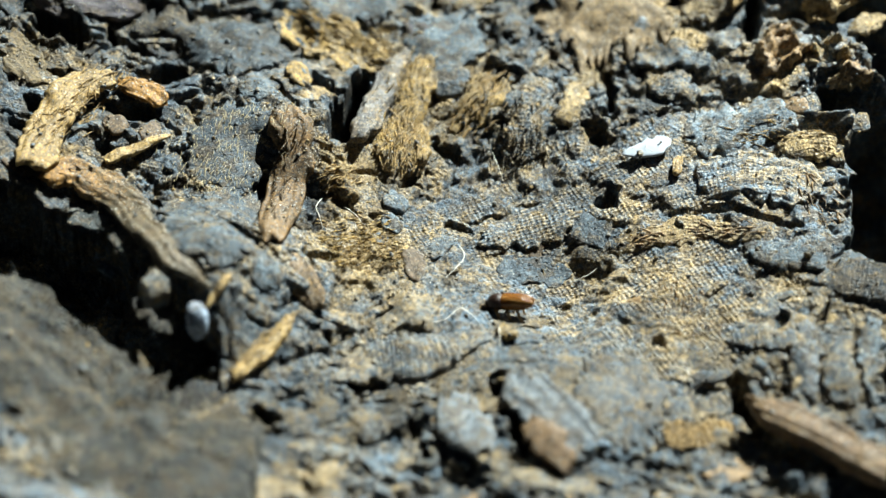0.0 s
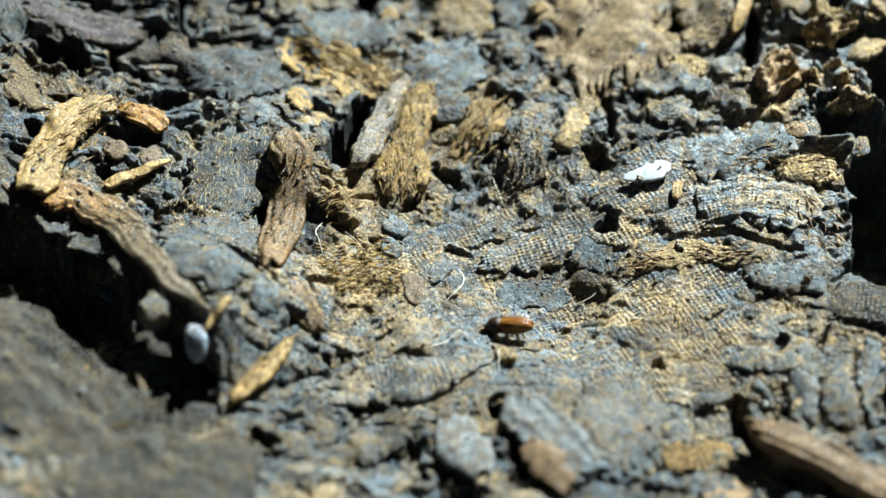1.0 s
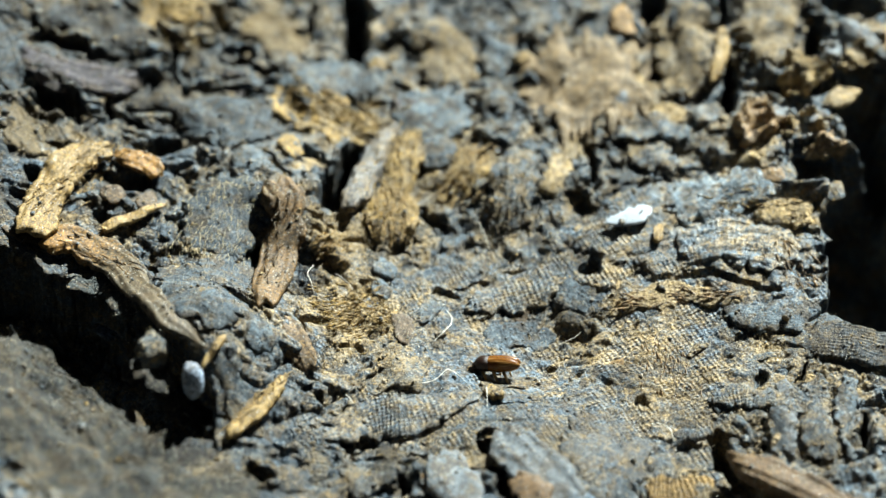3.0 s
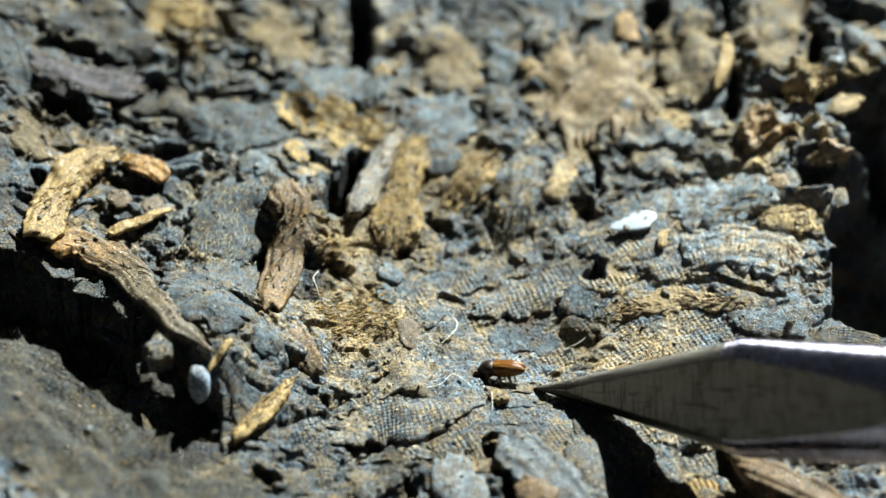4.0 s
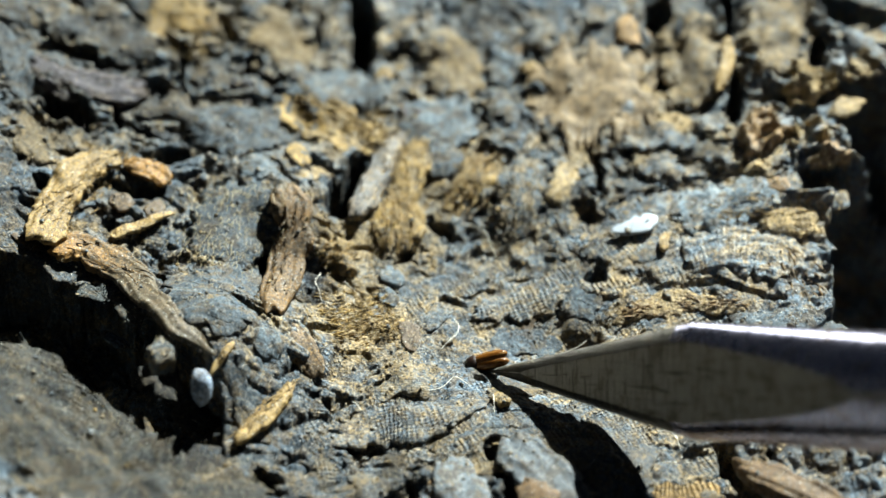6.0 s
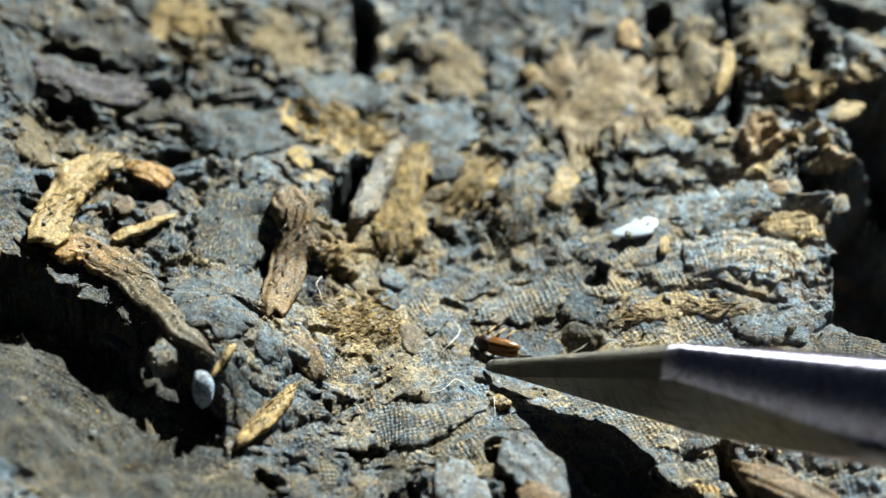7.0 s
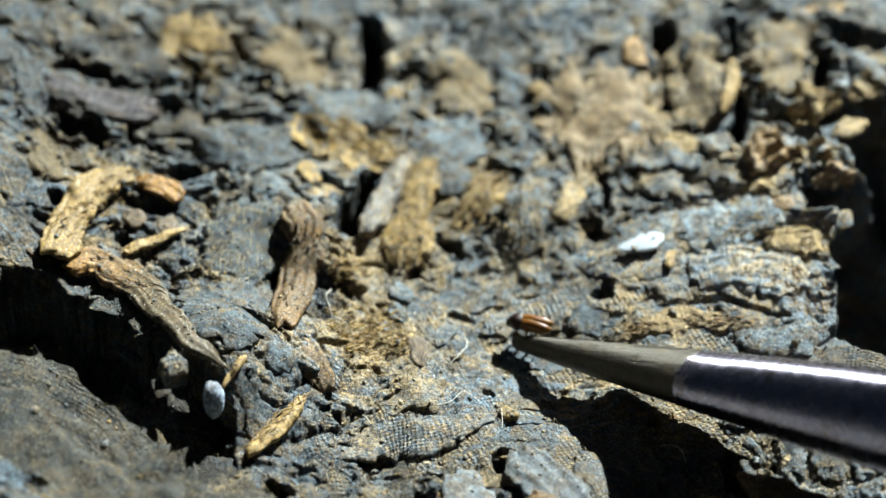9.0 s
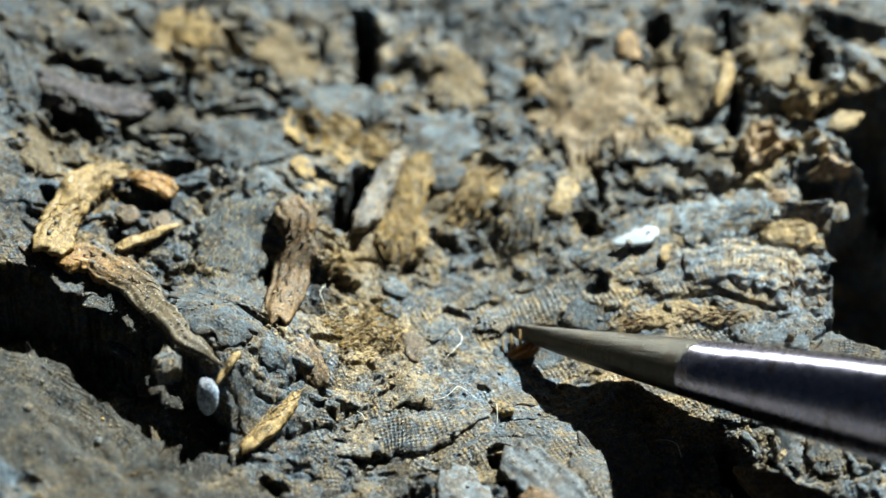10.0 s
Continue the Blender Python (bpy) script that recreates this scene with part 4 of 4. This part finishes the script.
tuft(-20.07, 9.81, -24.08, 2.90, 1.06, 130, mat_tan, "fibres of a frayed stem", 1.5, 0.035, parent=frayed_stem)
tuft(-22.94, 1.65, -17.54, -1.89, 1.08, 30, mat_arch, "fibres of an arched stalk", 1.5, 0.035, parent=arched_stalk)
tuft(-8.90, -7.75, -11.81, -11.94, 0.4, 60, mat_tan, "fibres of a short stem", 1.2, parent=short_stem)
tuft(-9.25, 6.24, -10.20, -1.29, 0.71, 30, mat_stalk, "fibres of a brown stalk", 1.8, parent=brown_stalk)
tuft(-12.90, 8.00, -14.10, 1.50, 3.4, 340, mat_hair, "golden down on a broad leaf", 0.5, 0.014)
tuft(13.84, -3.66, 13.80, -8.09, 1.58, 60, mat_brown, "brown leaf crumbs and fibres", 0.6)
tuft(4.91, 10.31, 4.15, 5.34, 2.25, 150, mat_leaf, "grey leaf fibres", 1.4)
tuft(20.91, 3.28, 22.83, -0.28, 1.05, 30, mat_brown, "tan leaf fibres", 1.2)
tuft(-17.90, 22.56, -15.07, 22.61, 2.75, 80, mat_gold, "brown leaf fibres", 1.4)
tuft(16.89, 7.03, 23.02, 5.82, 1.31, 45, mat_gold, "tan leaf fibres", 1.2, 0.035)
scatter_crumbs("grey_crumb_litter", 3600, 3, 0.075, mat_leaf, "fine grey leaf crumbs on the cake")
scatter_crumbs("tan_crumb_litter", 900, 4, 0.05, mat_gold, "fine tan leaf crumbs on the cake")
scatter_hairs("golden_down", 7000, 5, 0.35, 0.009, mat_hair, "fine golden leaf down", near=0.2)
scatter_hairs("pale_down", 1000, 6, 0.5, 0.008, mat_fibre, "fine pale leaf down")


def fibre(flat, lift, r=0.02):
    pts = [(flat[i], flat[i + 1]) for i in range(0, len(flat), 2)]
    c = spline(pts, 26)
    zs = np.array([z for z, nrm in cast_down([tuple(p) for p in c])])
    zs = np.convolve(np.pad(zs, 4, mode="edge"), np.ones(9) / 9, mode="valid")
    zs = zs + lift * (0.35 + np.sin(np.linspace(0, np.pi, 26)))
    d = np.gradient(c, axis=0)
    d /= np.linalg.norm(d, axis=1)[:, None]
    phi = np.linspace(0, 2 * np.pi, 6, endpoint=False)
    x = c[:, 0][:, None] - d[:, 1][:, None] * r * np.cos(phi)
    y = c[:, 1][:, None] + d[:, 0][:, None] * r * np.cos(phi)
    z = zs[:, None] + r * np.sin(phi)[None, :]
    ob = mesh_object("fibre", np.stack([x.ravel(), y.ravel(), z.ravel()], 1), grid_faces(26, 6, True), mat_fibre)
    return tagged(ob, "thin curled white fibre lying on the tea cake", "fibre", group="white fibres on the cake")


fibre((0.79, -0.38, 1.05, -1.14, 0.82, -2.08, -0.04, -3.21), 0.25)
fibre((-0.98, -7.17, -0.07, -6.79, 0.62, -6.03, 1.12, -6.16, 1.70, -6.65), 0.3)
fibre((-7.45, 1.89, -7.77, 0.96, -7.59, 0.24, -7.34, -0.45), 0.3)
fibre((-6.16, 1.76, -5.62, 1.11, -5.00, 0.79), 0.25)
fibre((2.82, 6.99, 3.03, 6.20, 3.51, 4.92), 0.2)
fibre((7.59, -2.48, 8.42, -2.16, 8.93, -1.75), 0.2, 0.022)
fibre((12.40, -9.96, 13.32, -10.48, 13.63, -11.32), 0.35, 0.03)
fibre((2.89, -7.52, 2.92, -8.95), 0.2, 0.022)
fibre((-5.37, -8.04, -4.85, -8.71), 0.2, 0.025)


# ---- the steel pick ----
def steel(name, ground, bright=1.0):
    """ground: 0 for the polished round shaft, 1 for the ground faces of the tip; bright: light put into their colour.
    """
    m = Nodes(name)
    pos = m.scaled(m.node("ShaderNodeTexCoord").outputs["Object"], (1000, 1000, 1000))
    n = m.noise(pos, 0.8, 5, 0.6)
    across = m.noise(m.scaled(pos, (7.0, 0.5, 0.5)), 1.0, 4, 0.7, 0.3)
    along = m.noise(m.scaled(pos, (0.25, 3.0, 3.0)), 1.0, 4, 0.6, 0.4)
    brown_patch = m.ramp(m.noise(pos, 0.9, 4, 0.6, 0.5), 0.54, 0.66)
    if ground:
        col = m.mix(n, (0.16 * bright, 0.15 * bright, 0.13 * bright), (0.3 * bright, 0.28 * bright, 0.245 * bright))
        col = m.mix(m.math('MULTIPLY', m.ramp(across, 0.5, 0.36), 0.75), col, (0.05, 0.043, 0.032))
        col = m.mix(m.math('MULTIPLY', m.ramp(along, 0.56, 0.68), 0.7), col, (0.035, 0.03, 0.022))
        rough = m.math('ADD', 0.26, m.math('MULTIPLY', n, 0.25))
        h = m.math('ADD', across, m.math('MULTIPLY', along, 0.5))
        col = m.mix(m.math('MULTIPLY', brown_patch, 0.5), col, (0.1, 0.075, 0.045))
        return m.finish(col, rough, h, 0.00017, 1.0, metal=0.95)
    # violet tint: the sky's reflection put into the shaft's colour
    col = m.mix(n, (0.34, 0.325, 0.42), (0.5, 0.475, 0.6))
    col = m.mix(m.math('MULTIPLY', brown_patch, 0.55), col, (0.2, 0.14, 0.09))
    worn = m.ramp(m.noise(pos, 1.6, 5, 0.65, 0.6), 0.42, 0.62)
    rough = m.math('ADD', 0.24, m.math('MULTIPLY', worn, 0.07))
    turned = m.node("ShaderNodeTangent")
    turned.direction_type, turned.axis = 'RADIAL', 'X'
    m.put(m.out.inputs["Tangent"], turned.outputs[0])
    m.put(m.out.inputs["Anisotropic"], 1.0)
    m.put(m.out.inputs["Anisotropic Rotation"], 0.25)
    return m.finish(col, rough, across, 0.00001, 0.05, metal=1.0)


# same steel twice: darkened for the shaded tip, brightened for the flat's reflections
mat_dim_ground_steel = steel("dim_ground_steel", 1.0, 0.3)
mat_lit_flat_steel = steel("lit_flat_steel", 1.0, 1.5)
mat_bright_steel = steel("bright_steel", 0.0)


def pick_rings(first, last, n, m=288):
    s = np.linspace(first, last, n)
    phi = np.linspace(0, 2 * np.pi, m, endpoint=False)
    c, k = np.cos(phi)[None, :], np.sin(phi)[None, :]
    d = s[:, None] + 0.15
    full = 2.3 + 0.015 * np.clip(s - 11, -4, 60)
    low = 0.105 * (d + 3.0)
    thick = -np.log(np.exp(-2.5 * full[:, None]) + np.exp(-2.5 * low)) / 2.5
    wide = np.where(s < 12.2, 2.65, full + (2.65 - full) * np.clip((28 - s) / 15.8, 0, 1))[:, None]
    wide = np.minimum(wide, 0.217 * d)
    r = 1 / np.sqrt((c / thick) ** 2 + (k / wide) ** 2)
    # one long flat is ground along the side
    r = np.minimum(r, np.where(c > 0.02, (0.45 + 0.05 * d + 0.075 * np.clip(s[:, None] - 12, 0, 99)) / np.maximum(c, 0.02), 99))
    r = r * np.sqrt(np.clip(1 - np.clip(1 - s / 0.35, 0, 1) ** 2, 0.01, 1))[:, None]
    x = s[:, None] + 0 * r
    return 1.26 * np.stack([x.ravel(), (r * k).ravel(), (r * c).ravel()], 1), n, m


def pick_part(name, first, last, n, material, label):
    verts, n, m = pick_rings(first, last, n)
    faces = grid_faces(n, m, True).tolist() + [list(range(m)), list(range((n - 1) * m, n * m))[::-1]]
    ob = mesh_object(name, verts, faces, material, parent=pick, label=label)
    ob.data.set_sharp_from_angle(angle=radians(22))
    ob.data.materials.append(mat_lit_flat_steel)
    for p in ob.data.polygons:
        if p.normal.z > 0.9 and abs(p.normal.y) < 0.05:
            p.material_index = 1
    return ob


pick = tagged(new("steel_pick"), "pointed steel tea pick with a ground spear tip", "pick")
pick_part("tip", 0.0, 11.3, 110, mat_dim_ground_steel, "grey ground spear tip with grinding marks")
pick_part("shaft", 11.3, 70, 420, mat_bright_steel, "bright polished steel shaft")


# ---- the beetle ----
def shell(name, color, rough, streak=0.0):
    m = Nodes(name)
    pos = m.scaled(m.node("ShaderNodeTexCoord").outputs["Object"], (1000, 1000, 1000))
    n = m.noise(pos, 4.0, 4)
    col = m.mix(n, tuple(0.6 * c for c in color), tuple(1.25 * c for c in color))
    m.put(m.out.inputs["Specular IOR Level"], 0.3)
    lines = m.noise(m.scaled(pos, (1.0, 14.0, 14.0)), 1.0, 3)
    if streak:
        col = m.mix(m.math('MULTIPLY', m.ramp(m.noise(m.scaled(pos, (0.7, 5.0, 5.0)), 1.0, 3), 0.5, 0.62), streak), col, (0.34, 0.19, 0.06))
    return m.finish(col, rough, lines, 0.00005, 0.7)


mat_elytra = shell("red_brown_shell", (0.13, 0.046, 0.006), 0.23, 0.4)
mat_pronotum = shell("dark_brown_shell", (0.02, 0.008, 0.004), 0.42)
mat_leg = shell("yellow_brown_leg", (0.26, 0.165, 0.06), 0.4)

beetle = tagged(new("beetle"), "tiny glossy red-brown beetle on the tea cake", "beetle")


def blob(name, centre, radii, material, parent, keep=None, label="", turn=0.0, pear=0.0, long=False):
    """An egg-shaped part; keep: a test that leaves out vertices on one side; pear: narrows it to -x."""
    bm = bmesh.new()
    bmesh.ops.create_uvsphere(bm, u_segments=28, v_segments=18, radius=1)
    for v in bm.verts:
        if keep and v.co.y * keep < 0:
            v.co.y *= 0.06
        if long:
            v.co.x = math.copysign(abs(v.co.x) ** 0.75, v.co.x)
        k = 1 + pear * v.co.x
        v.co = Vector((v.co.x * radii[0], v.co.y * radii[1] * k, v.co.z * radii[2] * k))
    bmesh.ops.rotate(bm, verts=bm.verts, matrix=Matrix.Rotation(radians(turn), 3, 'Z'))
    for v in bm.verts:
        v.co = (v.co + Vector(centre)) * 1.12 * MM
    for f in bm.faces:
        f.smooth = True
    me = bpy.data.meshes.new(name)
    bm.to_mesh(me)
    bm.free()
    me.materials.append(material)
    ob = new(name, me)
    ob.parent = parent
    if label:
        tagged(ob, label)
    return ob


# head to -x, back to +z
blob("abdomen", (0.05, 0, -0.16), (0.75, 0.42, 0.3), mat_pronotum, beetle, label="dark brown underside")
blob("wing_case", (0.25, 0.15, 0.02), (1.02, 0.36, 0.4), mat_elytra, beetle, turn=4, pear=-0.15, long=True, label="long glossy amber-brown wing case")
blob("wing_case", (0.25, -0.15, 0.02), (1.02, 0.36, 0.4), mat_elytra, beetle, turn=-4, pear=-0.15, long=True, label="long glossy amber-brown wing case")
blob("pronotum", (-0.72, 0, 0.0), (0.5, 0.5, 0.44), mat_pronotum, beetle, pear=0.12, label="rounded brown neck shield")
head = blob("head", (-1.1, 0, -0.14), (0.26, 0.32, 0.26), mat_pronotum, beetle)


def limb(name, points, r, material, parent):
    c = 1.12 * spline(points, 12)
    d = np.gradient(c, axis=0)
    d /= np.linalg.norm(d, axis=1)[:, None]
    up = np.array([0.31, 0.2, 0.93])
    a = np.cross(d, up)
    a /= np.linalg.norm(a, axis=1)[:, None]
    b = np.cross(d, a)
    phi = np.linspace(0, 2 * np.pi, 7, endpoint=False)
    rr = r * (1 - 0.55 * np.linspace(0, 1, 12))[:, None, None]
    p = c[:, None, :] + rr * (a[:, None, :] * np.cos(phi)[None, :, None] + b[:, None, :] * np.sin(phi)[None, :, None])
    faces = grid_faces(12, 7, True).tolist() + [list(range(7)), list(range(77, 84))[::-1]]
    return mesh_object(name, p.reshape(-1, 3), faces, material, parent=parent)


for hip in (-0.75, -0.2, 0.35):
    for sgn in (1, -1):
        limb("leg", [(hip, 0.2 * sgn, -0.28), (hip + 0.14, 0.56 * sgn, -0.42), (hip + 0.34, 0.62 * sgn, -0.98)], 0.12, mat_leg, beetle)
for sgn in (1, -1):
    limb("antenna", [(-1.25, 0.15 * sgn, -0.1), (-1.45, 0.4 * sgn, -0.02), (-1.5, 0.7 * sgn, -0.15)], 0.035, mat_leg, head)


# ---- what moves ----
def set_pose(x, y, z, turn, rise, roll):
    return Matrix.Translation(Vector((x, y, z)) * MM) @ pose(0, 0, 0, 0, 0, turn) @ pose(0, 0, 0, 0, -rise, 0) @ pose(0, 0, 0, roll, 0, 0)


def motions():
    walk(pick, [
        (0, set_pose(54.08, -20.86, 37.89, -29.1, 34.2, 48.4)),
        (2.7, set_pose(44.67, -14.18, 21.63, -30.2, 33.7, 51.0)),
        (3.3, set_pose(15.60, -9.99, 5.81, -30.5, 33.8, 51.6)),
        (3.8, set_pose(5.99, -5.73, -1.99, -31.0, 33.4, 52.0)),
        (4, set_pose(5.68, -5.81, -1.98, -31.0, 33.6, 52.2)),
        (4.5, set_pose(5.71, -5.65, -2.05, -30.9, 33.6, 52.3)),
        (4.8, set_pose(3.42, -4.39, -2.04, -31.7, 31.8, 51.7)),
        (5.2, set_pose(3.32, -4.70, -1.95, -31.3, 32.4, 51.8)),
        (5.5, set_pose(3.41, -4.31, -2.06, -31.4, 32.4, 51.9)),
        (5.7, set_pose(3.11, -4.58, -1.91, -31.1, 33.0, 52.1)),
        (6.3, set_pose(2.65, -4.33, -1.85, -31.3, 32.9, 52.3)),
        (6.8, set_pose(2.08, -4.25, -1.61, -30.8, 31.6, 59.9)),
        (6.9, set_pose(2.32, -4.14, -1.59, -31.0, 30.2, 86.5)),
        (7, set_pose(2.57, -4.18, -1.45, -31.2, 28.7, 97.0)),
        (7.1, set_pose(2.91, -4.03, -1.36, -29.9, 24.6, 104.0)),
        (7.2, set_pose(4.25, -1.04, -2.30, -35.6, 27.1, 130.0)),
        (7.3, set_pose(3.79, -0.95, -2.23, -34.3, 26.3, 143.7)),
        (7.5, set_pose(3.65, -0.85, -2.21, -34.4, 26.2, 143.7)),
        (7.8, set_pose(4.10, -0.86, -2.26, -34.7, 25.6, 143.6)),
        (8.2, set_pose(4.42, -0.11, -2.22, -35.1, 25.0, 143.7)),
        (8.5, set_pose(4.29, -0.51, -2.25, -35.1, 25.0, 144.0)),
        (8.8, set_pose(3.48, -0.43, -2.15, -35.2, 25.1, 144.2)),
        (9, set_pose(3.83, -0.74, -2.23, -35.1, 25.5, 144.4)),
        (9.2, set_pose(3.70, -0.55, -2.19, -35.2, 25.2, 144.4)),
        (9.4, set_pose(4.35, -0.55, -2.26, -35.5, 24.7, 144.4)),
        (9.5, set_pose(5.88, -1.75, -2.74, -35.5, 24.7, 144.4)),
        (9.8, set_pose(5.64, -1.81, -2.73, -35.4, 24.9, 144.4)),
        (10, set_pose(4.22, -0.27, -2.21, -35.3, 25.1, 144.3)),
    ])
    walk(beetle, [
        (0, set_pose(3.62, -5.20, -1.02, -6, 10, -30)),
        (4.5, set_pose(3.62, -5.20, -1.02, -6, 10, -30)),
        (4.8, set_pose(2.67, -4.56, -1.64, -14.0, 8.0, 4.0)),
        (5.2, set_pose(2.47, -4.76, -1.49, -6.0, 14.0, 10.0)),
        (5.5, set_pose(2.61, -4.49, -1.48, 8.0, 22.0, 18.0)),
        (5.7, set_pose(2.52, -4.48, -1.46, 8.0, 22.0, 18.0)),
        (6.8, set_pose(3.11, -2.79, -1.59, -16.8, 5.3, 70.8)),
        (7.1, set_pose(3.82, -2.24, -1.64, -15.3, 2.1, 68.5)),
        (7.2, set_pose(4.60, -0.40, -1.00, 7.7, 35.7, 34.3)),
        (7.3, set_pose(4.90, -0.82, -1.04, -12.0, 6.0, 8.0)),
        (7.5, set_pose(5.13, -0.22, -0.95, -12.0, 6.0, 8.0)),
        (7.8, set_pose(5.01, -0.60, -1.01, -13.0, 6.0, 8.0)),
        (8.2, set_pose(5.04, 0.17, -0.93, -14.0, 6.0, 8.0)),
        (8.5, set_pose(5.05, 0.07, -0.94, -16.0, 6.0, 8.0)),
        (8.8, set_pose(4.64, -0.13, -0.98, -14.0, 6.0, 8.0)),
        (9, set_pose(4.88, -0.29, -0.97, -15.0, 6.0, 8.0)),
        (9.2, set_pose(4.82, -0.32, -0.98, -14.0, 6.0, 8.0)),
        (9.4, set_pose(5.15, -0.61, -1.60, -3.9, 21.1, 19.0)),
        (9.5, set_pose(5.02, -1.24, -2.22, 7.9, 28.4, 84.5)),
        (9.8, set_pose(4.68, -1.58, -2.33, 5.3, 25.1, 85.6)),
        (10, set_pose(4.61, -1.77, -2.63, 12.1, 33.1, 92.3)),
    ])


motions()
